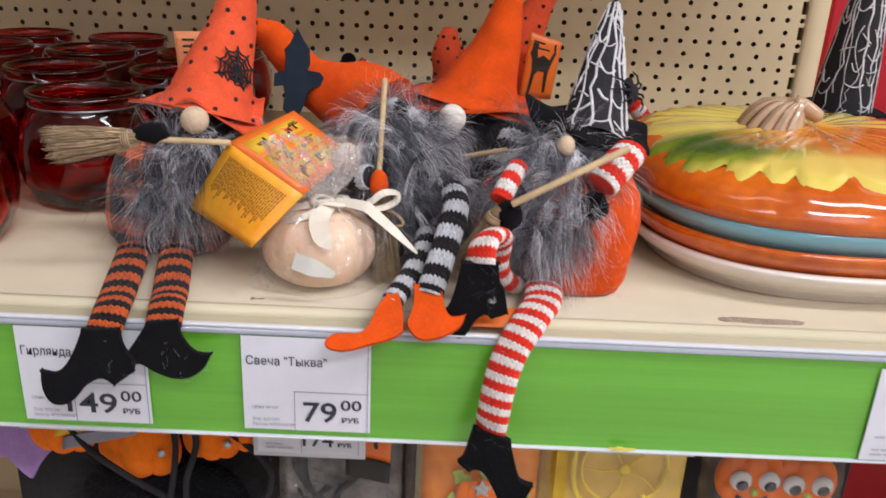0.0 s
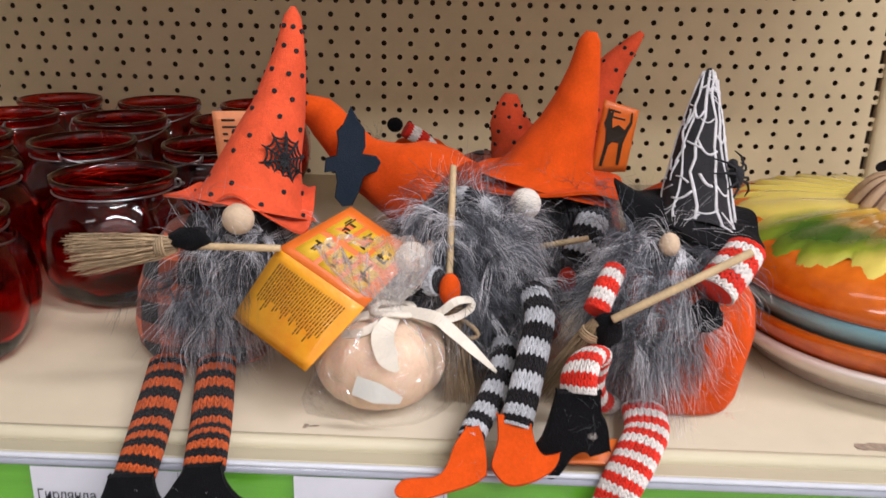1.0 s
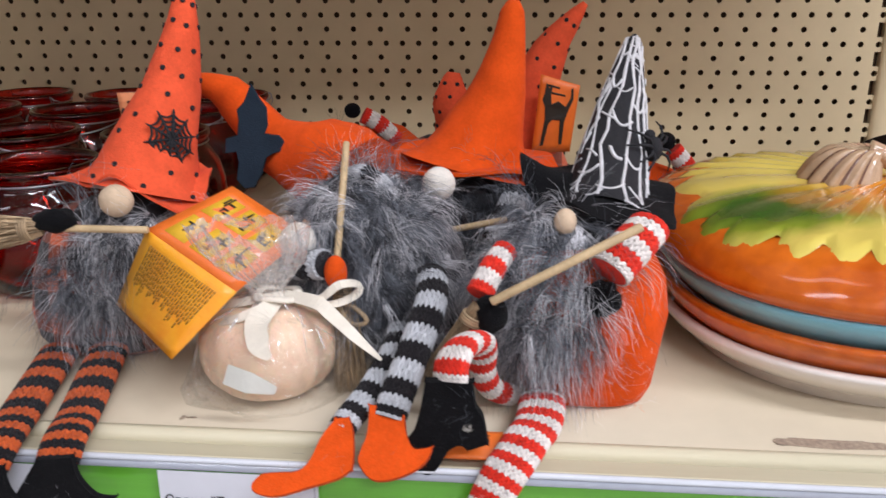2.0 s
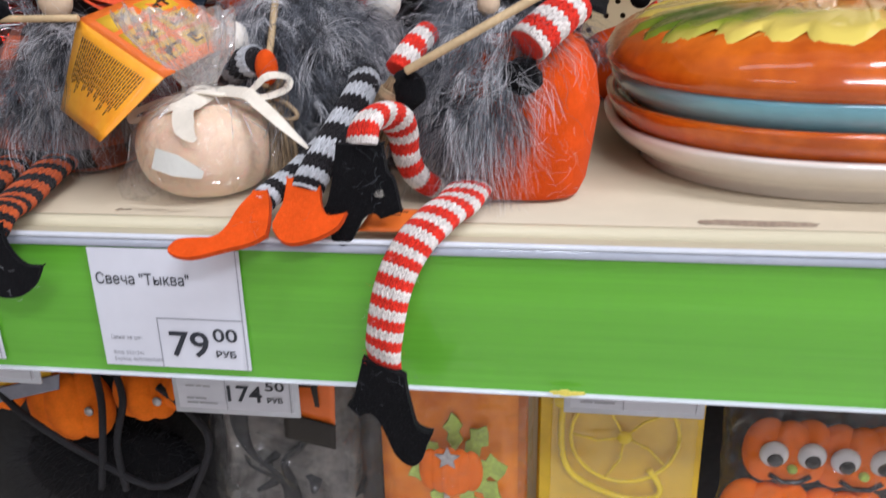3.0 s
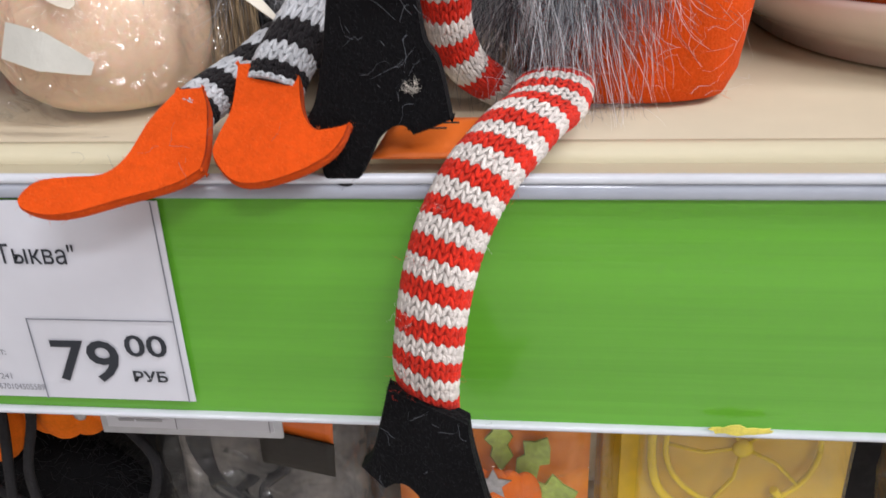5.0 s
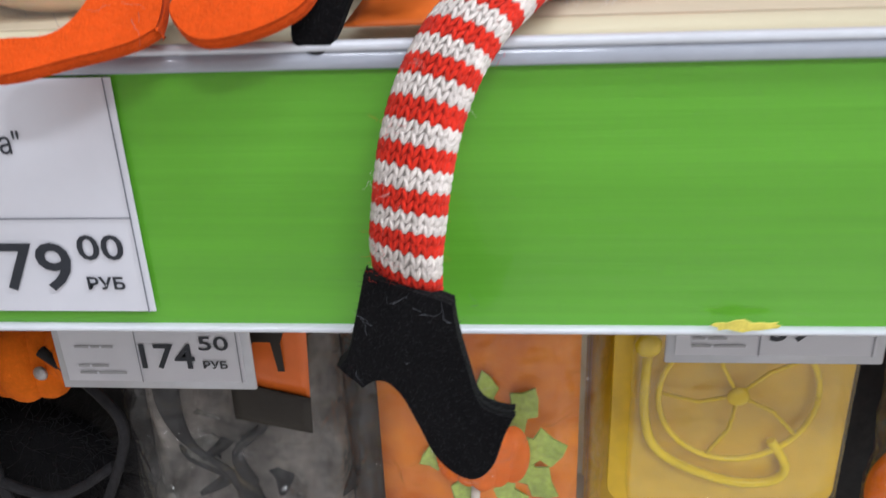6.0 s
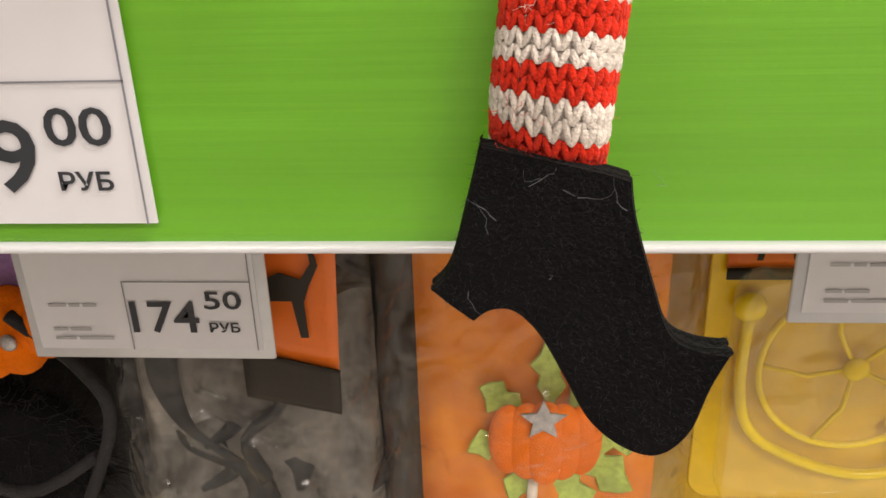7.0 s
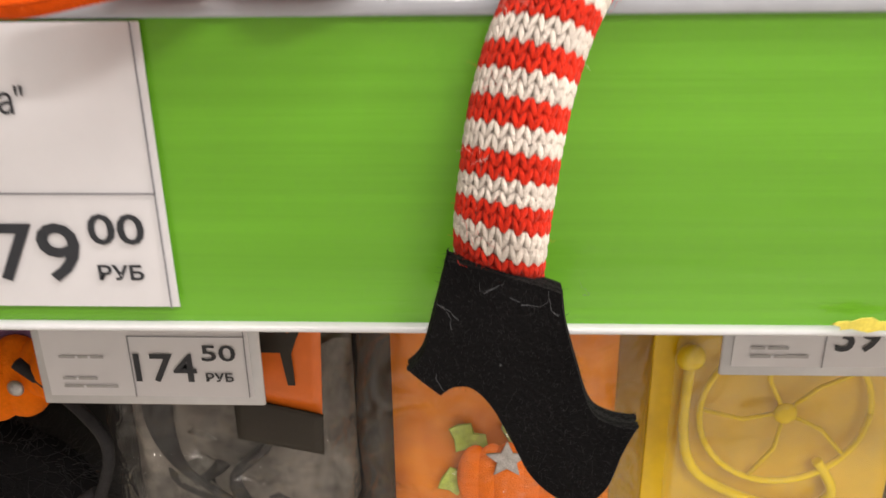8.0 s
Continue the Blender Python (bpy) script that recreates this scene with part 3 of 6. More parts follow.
# ---- red glass jars ----
def jar(x, y, first=None):
    if first is not None:
        return copy_thing(first, pose(x, y, TOP, 0, 0, random.uniform(0, 360)))
    j = thing("glass_jar", (x, y, TOP), "round red glass jar with a wire handle", "jar", "red glass jars")
    b = Build()
    outer = [(0.020, 0.0), (0.030, 0.0012), (0.037, 0.007), (0.0425, 0.018), (0.0445, 0.030), (0.0440, 0.042), (0.0410, 0.054), (0.0360, 0.062), (0.0335, 0.0655), (0.0335, 0.068), (0.0355, 0.0700), (0.0365, 0.0725), (0.0355, 0.0750)]
    inner = [(0.0335, 0.0750), (0.0325, 0.072), (0.0312, 0.066), (0.0335, 0.0605), (0.0385, 0.052), (0.0412, 0.041), (0.0416, 0.030), (0.0395, 0.019), (0.0335, 0.009), (0.018, 0.005)]
    K = 48
    rings = []
    for i, (r, z) in enumerate(outer + inner):
        lob = 0.03 if 0.006 < z < 0.058 else 0.0
        rings.append([(x + r * (1 + lob * math.cos(8 * 2 * math.pi * q / K)) * math.cos(2 * math.pi * q / K), y + r * (1 + lob * math.cos(8 * 2 * math.pi * q / K)) * math.sin(2 * math.pi * q / K), TOP + z) for q in range(K)])
    b.loft(rings, GLASS_RED)
    b.make("glass_body", j)
    b = Build()
    z = TOP + 0.0668
    b.tube([(x + 0.0345 * math.cos(a), y + 0.0345 * math.sin(a), z) for a in [2 * math.pi * q / 40 for q in range(41)]], 0.0006, WIRE, 6)
    for s in (-1, 1):
        b.tube(smooth_line([(x + s * 0.0345, y, z), (x + s * 0.0385, y + 0.001, z + 0.0015), (x + s * 0.0395, y, z + 0.005), (x + s * 0.037, y - 0.001, z + 0.006), (x + s * 0.0365, y, z + 0.002)], 14), 0.0006, WIRE, 6)
    b.tube([(x - 0.0395 * math.cos(a), y + 0.0365 * math.sin(a), z + 0.004 - 0.012 * math.sin(a)) for a in [math.pi * q / 24 for q in range(25)]], 0.0006, WIRE, 6)
    b.make("wire_handle", j, "thin steel wire handle")
    return j


JAR = jar(-0.2530, 0.0790)
for jx, jy in ((-0.3065, -0.012), (-0.3140, 0.172), (-0.3480, 0.079 + 0.0), (-0.2220, 0.176), (-0.3260, 0.268), (-0.2330, 0.272), (-0.4070, 0.178), (-0.4180, 0.272), (-0.3260, 0.355), (-0.2330, 0.355), (-0.4180, 0.355)):
    jar(jx, jy, JAR)


# ---- cloth, fur and knit ----
def felt(name, color, bump=0.35, vary=0.12):
    return mat(name, color, 0.95, vary, 90, bump, 1500, sheen=0.03, spec=0.08)


FELT_ORANGE = felt("orange_felt", (0.72, 0.085, 0.008))
FELT_CORAL = felt("coral_felt", (0.78, 0.105, 0.04))
FELT_PINK = felt("pale_felt_lining", (0.75, 0.45, 0.42))
FELT_BLACK = felt("black_felt", (0.007, 0.007, 0.008), 0.5)
NAP_BLACK = felt("black_felt_fibre", (0.030, 0.030, 0.033), 0.0)
NAP_ORANGE = felt("orange_felt_fibre", (0.80, 0.16, 0.03), 0.0)
FELT_NAVY = felt("navy_felt", (0.018, 0.028, 0.042))
FELT_RED = felt("red_felt", (0.55, 0.04, 0.02))
NOSE = felt("nose_fleece", (0.68, 0.52, 0.36), 0.2)
NOSE_WHITE = felt("white_fleece", (0.84, 0.79, 0.70), 0.2)
FUR_DARK = mat("charcoal_fur", (0.052, 0.056, 0.066), 0.5, 0.3, 200, 0, island=0.5)
FUR_MID = mat("grey_fur", (0.20, 0.215, 0.245), 0.5, 0.2, 200, 0, island=0.45)
FUR_LIGHT = mat("silver_fur", (0.78, 0.78, 0.81), 0.45, 0.15, 200, 0, island=0.3)
WOOL = dict(rough=0.95, vary=0.15, scale=300, bump=0.5, bump_scale=2500, sheen=0.1, island=0.12, spec=0.12)
YARN_RED = mat("red_yarn", (0.78, 0.035, 0.016), **WOOL)
YARN_WHITE = mat("white_yarn", (0.86, 0.80, 0.75), **WOOL)
YARN_ORANGE = mat("orange_yarn", (0.60, 0.11, 0.025), **WOOL)
YARN_BLACK = mat("black_yarn", (0.014, 0.012, 0.014), **WOOL)
YARN_GREY = mat("pale_grey_yarn", (0.58, 0.60, 0.63), **WOOL)
WOOD = mat("pale_stick_wood", (0.58, 0.43, 0.24), 0.6, 0.15, 120, 0.15, 900)
STRAW = mat("straw_fibre", (0.40, 0.29, 0.17), 0.7, 0.2, 200, 0, island=0.4)
WEB_WHITE = mat("white_print", (0.66, 0.66, 0.67), 0.8, 0.12, 300, 0.3, 2000)
CLOTH_BLACK = mat("black_weave", (0.016, 0.016, 0.019), 0.85, 0.2, 400, 0.4, 1800)


def plaid(name, a, mid, c, size=0.0105):
    """Checked cloth: two colours and their mix, by squares, with a twill."""
    m = mat(name, a, 0.9, 0.1, 100, 0.4, 1800, sheen=0.2)
    t = m.node_tree
    b = t.nodes["Principled BSDF"]
    tc = [n for n in t.nodes if n.type == "TEX_COORD"][0]
    sp = t.nodes.new("ShaderNodeSeparateXYZ")
    t.links.new(tc.outputs["Object"], sp.inputs[0])

    def bands(sock, shift):
        mu = t.nodes.new("ShaderNodeMath")
        mu.operation = "MULTIPLY_ADD"
        mu.inputs[1].default_value, mu.inputs[2].default_value = 0.5 / size, shift
        t.links.new(sock, mu.inputs[0])
        fr = t.nodes.new("ShaderNodeMath")
        fr.operation = "FRACT"
        t.links.new(mu.outputs[0], fr.inputs[0])
        gt = t.nodes.new("ShaderNodeMath")
        gt.operation = "GREATER_THAN"
        gt.inputs[1].default_value = 0.5
        t.links.new(fr.outputs[0], gt.inputs[0])
        return gt.outputs[0]
    s = t.nodes.new("ShaderNodeMath")
    s.operation = "ADD"
    t.links.new(bands(sp.outputs[0], 10.1), s.inputs[0])
    t.links.new(bands(sp.outputs[2], 10.3), s.inputs[1])
    half = t.nodes.new("ShaderNodeMath")
    half.operation = "MULTIPLY"
    half.inputs[1].default_value = 0.5
    t.links.new(s.outputs[0], half.inputs[0])
    rp = t.nodes.new("ShaderNodeValToRGB")
    rp.color_ramp.interpolation = "CONSTANT"
    e = rp.color_ramp.elements
    e[0].position, e[0].color = 0.0, rgb(a)
    e[1].position, e[1].color = 0.8, rgb(c)
    rp.color_ramp.elements.new(0.3).color = rgb(mid)
    t.links.new(half.outputs[0], rp.inputs[0])
    t.links.new(rp.outputs[0], b.inputs["Base Color"])
    return m


PLAID = plaid("orange_black_check", (0.74, 0.16, 0.06), (0.26, 0.06, 0.03), (0.014, 0.012, 0.013))
PLAID_GREY = plaid("grey_black_check", (0.45, 0.45, 0.47), (0.10, 0.10, 0.11), (0.012, 0.012, 0.013), 0.006)


def knit(b, pts, wide, deep, rows, cols, bands, up=(0, 0, 1), per=2, phase=0):
    """A knitted tube along pts: rows of V-shaped stitches over a plain core, in bands of two yarns, per rows each."""
    n = rows * 2 + 1
    line = smooth_line(pts, n)
    wl = np.interp(np.linspace(0, 1, n), np.linspace(0, 1, len(wide)), wide)
    dl = np.interp(np.linspace(0, 1, n), np.linspace(0, 1, len(deep)), deep)
    unit = tube_rings(line, 1.0, 4, 1.0, up)
    cen = np.array(line)
    side = np.array([np.array(r[0]) for r in unit]) - cen
    oth = np.array([np.array(r[1]) for r in unit]) - cen

    def surf(u, s, out):
        s = min(max(s, 0), rows) * 2
        i = min(int(s), n - 2)
        f = s - i
        c, a, o = (cen[i] * (1 - f) + cen[i + 1] * f), (side[i] * (1 - f) + side[i + 1] * f), (oth[i] * (1 - f) + oth[i + 1] * f)
        w, d = wl[i] * (1 - f) + wl[i + 1] * f, dl[i] * (1 - f) + dl[i + 1] * f
        t = 2 * math.pi * u / cols
        return c + a * (math.cos(t) * (w + out)) + o * (math.sin(t) * (d + out))
    seg = float(np.linalg.norm(np.diff(cen, axis=0), axis=1).sum()) / rows
    around = math.pi * (float(np.mean(wl)) + float(np.mean(dl))) / cols
    rad = min(seg * 0.46, around * 0.30)
    core = [[surf(cols * j / 20, s * 0.5, -rad * 0.30) for j in range(20)] for s in range(rows * 2 + 1)]
    b.loft(core, bands[0], pick=lambda i, j: bands[((i + 2 * phase) // (2 * per)) % 2])
    V, F, M = [], [], []
    o = len(b.v)
    rnd = random.Random(rows * 31 + cols)
    for r in range(rows):
        sl = b.slot(bands[((r + phase) // per) % 2])
        for c in range(cols):
            for sgn in (-1, 1):
                j = rnd.uniform(-0.07, 0.07)
                k0 = len(V)
                for q, (du, ds, rr) in enumerate(((0.10, -0.12, 0.45), (0.19, 0.25, 1.0), (0.34, 0.75, 1.05), (0.43, 1.12, 0.45))):
                    p = surf(c + 0.5 + sgn * (du + j * 0.3), r + ds + j, rad * 0.25)
                    e = surf(c + 0.5 + sgn * (du + j * 0.3) + 0.05, r + ds + j, rad * 0.25) - p
                    e = e / (np.linalg.norm(e) + 1e-12)
                    up_ = surf(c + 0.5 + sgn * (du + j * 0.3), r + ds + j, rad * 1.25) - p
                    up_ = up_ / (np.linalg.norm(up_) + 1e-12)
                    for a in range(5):
                        t = 2 * math.pi * a / 5
                        V.append(p + e * (math.cos(t) * rad * rr) + up_ * (math.sin(t) * rad * rr * 0.62))
                for q in range(3):
                    for a in range(5):
                        F.append((o + k0 + q * 5 + a, o + k0 + q * 5 + (a + 1) % 5, o + k0 + q * 5 + 5 + (a + 1) % 5, o + k0 + q * 5 + 5 + a))
                        M.append(sl)
    b.v.extend([tuple(map(float, p)) for p in V])
    b.f.extend(F)
    b.m.extend(M)


def strands(b, curves, width, material):
    """Hairs: arrays of points (n, steps, 3) as thin three-sided tapering tubes."""
    n, st, _ = curves.shape
    d = np.gradient(curves, axis=1)
    d /= np.linalg.norm(d, axis=2, keepdims=True) + 1e-9
    s1 = np.cross(d, np.array([0.31, 0.2, 0.93]))
    s1 /= np.linalg.norm(s1, axis=2, keepdims=True) + 1e-9
    s2 = np.cross(d, s1)
    taper = np.linspace(1, 0.25, st)[None, :, None] * (width if np.ndim(width) == 0 else np.asarray(width)[:, None, None])
    rings = [curves + (s1 * math.cos(a) + s2 * math.sin(a)) * taper for a in (0, 2.094, 4.189)]
    allv = np.stack(rings, axis=2).reshape(-1, 3)
    o, sl = len(b.v), b.slot(material)
    b.v.extend(map(tuple, allv.tolist()))
    base = (np.arange(n) * st * 3)[:, None, None] + (np.arange(st - 1) * 3)[None, :, None] + o
    for a in range(3):
        c = (a + 1) % 3
        q = np.stack([base + a, base + c, base + 3 + c, base + 3 + a], axis=-1).reshape(-1, 4)
        b.f.extend(map(tuple, q.tolist()))
        b.m.extend([sl] * len(q))


def fur(b, c, r, clumps, length, seed, face=(0, -1, 0.1), spread=0.2, droop=0.55, per=14, mix=(0.45, 0.35, 0.2), width=0.00012, wave=1.0, sweep=(0, 0, 0), top=0.45):
    """Long pile over an ellipsoid, in wavy clumps that hang down; only over the side towards face."""
    rng = np.random.default_rng(seed)
    c, r, face = np.array(c), np.array(r), np.array(face) / np.linalg.norm(face)
    pts = rng.normal(size=(clumps * 9, 3))
    pts /= np.linalg.norm(pts, axis=1, keepdims=True)
    pts = pts[(pts @ face > spread) & (pts[:, 2] < top)][:clumps]
    kinds = rng.choice(3, size=len(pts), p=mix)
    st = 9
    for k, m in enumerate((FUR_DARK, FUR_MID, FUR_LIGHT)):
        roots = pts[kinds == k]
        if not len(roots):
            continue
        nrm = np.repeat(roots, per, axis=0) + rng.normal(scale=0.035, size=(len(roots) * per, 3))
        nrm /= np.linalg.norm(nrm, axis=1, keepdims=True)
        n = len(nrm)
        pos = c + nrm * r
        d = nrm * 0.7 + np.array([0, 0, -droop]) + np.array(sweep) + np.repeat(rng.normal(scale=0.62, size=(len(roots), 3)), per, axis=0) + rng.normal(scale=0.20, size=(n, 3))
        d /= np.linalg.norm(d, axis=1, keepdims=True)
        ln = np.repeat(rng.uniform(0.55, 1.1, size=len(roots)), per)[:, None] * length * rng.uniform(0.75, 1.05, size=(n, 1))
        ph = np.repeat(rng.uniform(0, 6.28, size=(len(roots), 1)), per, axis=0)
        ax = np.repeat(rng.normal(size=(len(roots), 3)), per, axis=0)
        cur = [pos]
        for s in range(1, st):
            d = d + np.array([0, 0, -0.11 * droop * 2]) + np.array(sweep) * 0.1 + ax * (0.30 * wave) * np.sin(ph + s * 0.95) + rng.normal(scale=0.07, size=(n, 3))
            d /= np.linalg.norm(d, axis=1, keepdims=True)
            p = cur[-1] + d * ln / (st - 1)
            q = (p - c) / r
            rad = np.linalg.norm(q, axis=1, keepdims=True)
            p = np.where(rad < 1.03, c + q / rad * r * (1.03 + 0.03 * rng.random((n, 1))), p)
            low = p[:, 2] < TOP + 0.0012
            p[low & (p[:, 1] > -0.083), 2] = TOP + 0.0012
            cur.append(p)
        strands(b, np.stack(cur, axis=1), width * rng.uniform(0.5, 1.25, size=n), m)


def broom(b, tie, end, spread, count, seed, r=0.0042):
    """Straw bundle from its tie to a splayed end, with a wound cord."""
    rng = np.random.default_rng(seed)
    tie, end = np.array(tie), np.array(end)
    ax = (end - tie) / np.linalg.norm(end - tie)
    s1 = np.cross(ax, (0.1, 1, 0.2))
    s1 /= np.linalg.norm(s1)
    s2 = np.cross(ax, s1)
    a, q = rng.uniform(0, 6.28, size=count), np.sqrt(rng.random(count))
    off = s1[None] * (np.cos(a) * q)[:, None] + s2[None] * (np.sin(a) * q)[:, None] * 0.6
    ln = rng.uniform(0.85, 1.05, size=count)
    cur = [tie - ax * 0.004 + off * r * 0.8]
    for f in (0.12, 0.3, 0.5, 0.75, 1.0):
        cur.append(tie + (end - tie) * (f * ln)[:, None] + off * (r + (spread - r) * f ** 0.8) + rng.normal(scale=0.0004, size=(count, 3)))
    strands(b, np.stack(cur, axis=1), 0.00032, STRAW)
    for k in range(4):
        p = tie + ax * (0.001 + 0.0011 * k)
        b.tube([p + (s1 * math.cos(t) + s2 * math.sin(t) * 0.75) * (r * 1.08) for t in np.linspace(0, 6.283, 15)], 0.0006, STRAW, 5)


def stick(b, a, c, r=0.0016):
    a, c = Vector(a), Vector(c)
    k = [a.lerp(c, f) for f in (0, 0.01, 0.5, 0.99, 1)]
    b.tube(k, [r * 0.8, r, r * 1.02, r, r * 0.8], WOOD, 10)


def shell(b, rings, material, lining=None, thick=0.0016):
    """A cloth sheet given as open rings, with thickness inwards and down."""
    b.loft(rings, material, caps=(False, False))
    inner = []
    for r in rings:
        c = sum((Vector(p) for p in r), Vector()) / len(r)
        inner.append([Vector(p) + (c - Vector(p)).normalized() * thick + Vector((0, 0, -thick * 0.4)) for p in r])
    b.loft([list(reversed(r)) for r in inner], lining or material, caps=(False, False))
    b.loft([rings[0], inner[0]], material, caps=(False, False))


def cone_rings(line, radii, k=40, squash=1.0, crease=0.04, seed=1):
    rings = tube_rings(line, radii, k, squash, (0, 1, 0))
    out = []
    for i, r in enumerate(rings):
        c = Vector(line[i])
        out.append([c + (p - c) * (1 + crease * noise.noise((p * 70) + Vector((seed * 3.1, 0, 0)))) for p in r])
    return out


def on_cone(line, radii, f, a, out=0.0004, squash=1.0):
    """A point on a hat at the fraction f of its height and the angle a, and its normal."""
    n = len(line) - 1
    i = min(int(f * n), n - 1)
    g = f * n - i
    r = tube_rings(line, radii, 72, squash, (0, 1, 0))
    j = (a / (2 * math.pi)) % 1 * 72
    j0, jf = int(j) % 72, j - int(j)
    pick = lambda q: r[q][j0].lerp(r[q][(j0 + 1) % 72], jf)
    p = pick(i).lerp(pick(i + 1), g)
    c = Vector(line[i]).lerp(Vector(line[i + 1]), g)
    nn = (p - c).normalized()
    return p + nn * out, nn


def disc(b, p, nrm, r, material, k=9, h=0.0003):
    u = nrm.cross(Vector((0.2, 0.3, 1))).normalized()
    w = nrm.cross(u)
    ring = lambda q, e: [p + (u * math.cos(2 * math.pi * j / k) + w * math.sin(2 * math.pi * j / k)) * (r * q) + nrm * e for j in range(k)]
    b.loft([ring(1, -0.0006), ring(1, h), ring(0.8, h * 1.4)], material)


def brim(b, c, rin, rout, height, material, lining=None, k=64, thick=0.0018):
    """A floppy hat brim: rout(a) and height(a) give its outer edge; a = 0 points right, pi/2 to the back."""
    rings = []
    for i in range(7):
        f = i / 6
        ring = []
        for j in range(k):
            a = 2 * math.pi * j / k
            r = rin + (rout(a) - rin) * f
            ring.append(Vector((c[0] + r * math.cos(a), c[1] + r * math.sin(a), c[2] + height(a) * f ** 1.4 + 0.0006 * math.sin(5 * a + i))))
        rings.append(ring)
    low = [[p + Vector((0, 0, -thick)) for p in r] for r in rings]
    b.loft(rings, material, caps=(False, False))
    b.loft([list(reversed(r)) for r in low], lining or material, caps=(False, False))
    b.loft([rings[-1], low[-1]], material, caps=(False, False))


def cut(outline, corners):
    """An outline whose named corners stay sharp, as cut with scissors."""
    out = []
    for i, p in enumerate(outline):
        out.extend([p] * (3 if i in corners else 1))
    return out


def felt_shoe(b, outline, place, material, thick=0.0046, n=110, corners=(), layers=1, nap=None, seed=1, fibres=500):
    """A shoe of one or two sheets of cut felt, with a nap of short fibres on its face and edge."""
    line = []
    for p in smooth_line(cut(outline, corners), n * 2, True):
        if not line or math.dist(p, line[-1]) > 0.00035:
            line.append(p)
    if math.dist(line[0], line[-1]) < 0.00035:
        line.pop()
    t = thick / layers
    for k in range(layers):
        off = (k - (layers - 1) / 2) * t
        b.slab(line, lambda u, w, d: place(u, w, d + off), t, material, 0.00025)
    if nap:
        rng = np.random.default_rng(seed)
        q = np.array(line)
        lo, hi = q.min(axis=0), q.max(axis=0)
        roots = []
        while len(roots) < fibres:
            u, w = rng.uniform(lo, hi)
            inside = False
            for (x0, z0), (x1, z1) in zip(line, line[1:] + line[:1]):
                if (z0 > w) != (z1 > w) and u < (x1 - x0) * (w - z0) / (z1 - z0) + x0:
                    inside = not inside
            if inside:
                roots.append(tuple(place(u, w, -thick / 2)))
        for k in range(fibres // 5):
            i = int(rng.integers(len(line)))
            roots.append(tuple(place(line[i][0], line[i][1], rng.uniform(-0.4, 0.4) * thick)))
        roots = np.array(roots, dtype=float)
        d = rng.normal(size=roots.shape) * np.array([1, 0.45, 1]) + np.array([0, -0.25, 0])
        d /= np.linalg.norm(d, axis=1, keepdims=True)
        ln = rng.uniform(0.0005, 0.0016, size=(len(roots), 1))
        cur = [roots]
        for k in range(3):
            d = d + rng.normal(scale=0.5, size=d.shape)
            d /= np.linalg.norm(d, axis=1, keepdims=True)
            cur.append(cur[-1] + d * ln / 3)
        strands(b, np.stack(cur, axis=1), 0.000035, nap)


def fuzz(b, centre, size, count, seed, material, length=0.006):
    """A few stray fibres."""
    rng = np.random.default_rng(seed)
    p = np.array(centre) + rng.uniform(-1, 1, size=(count, 3)) * np.array(size)
    d = rng.normal(size=(count, 3))
    d /= np.linalg.norm(d, axis=1, keepdims=True)
    cur = [p]
    for s in range(5):
        d = d + rng.normal(scale=0.45, size=(count, 3))
        d /= np.linalg.norm(d, axis=1, keepdims=True)
        cur.append(cur[-1] + d * length / 5)
    strands(b, np.stack(cur, axis=1), 0.00004, material)


def sack(b, c, rx, ry, levels, material, k=48, power=2.6):
    """A stuffed body: levels of (height, scale)."""
    rings = []
    for z, s in levels:
        ring = []
        for j in range(k):
            a = 2 * math.pi * j / k
            x, y = math.cos(a), math.sin(a)
            w = 1 + 0.03 * noise.noise(Vector((x * 1.5, y * 1.5, z * 60)))
            ring.append((c[0] + rx * s * w * math.copysign(abs(x) ** (2 / power), x), c[1] + ry * s * w * math.copysign(abs(y) ** (2 / power), y), z))
        rings.append(ring)
    b.loft(rings, material)


def finish_gnome(b, at, shift, label):
    ob = b.make("gnome_doll", origin=at)
    ob.location.x += shift
    return tagged(ob, label, "gnome doll", "gnome dolls")


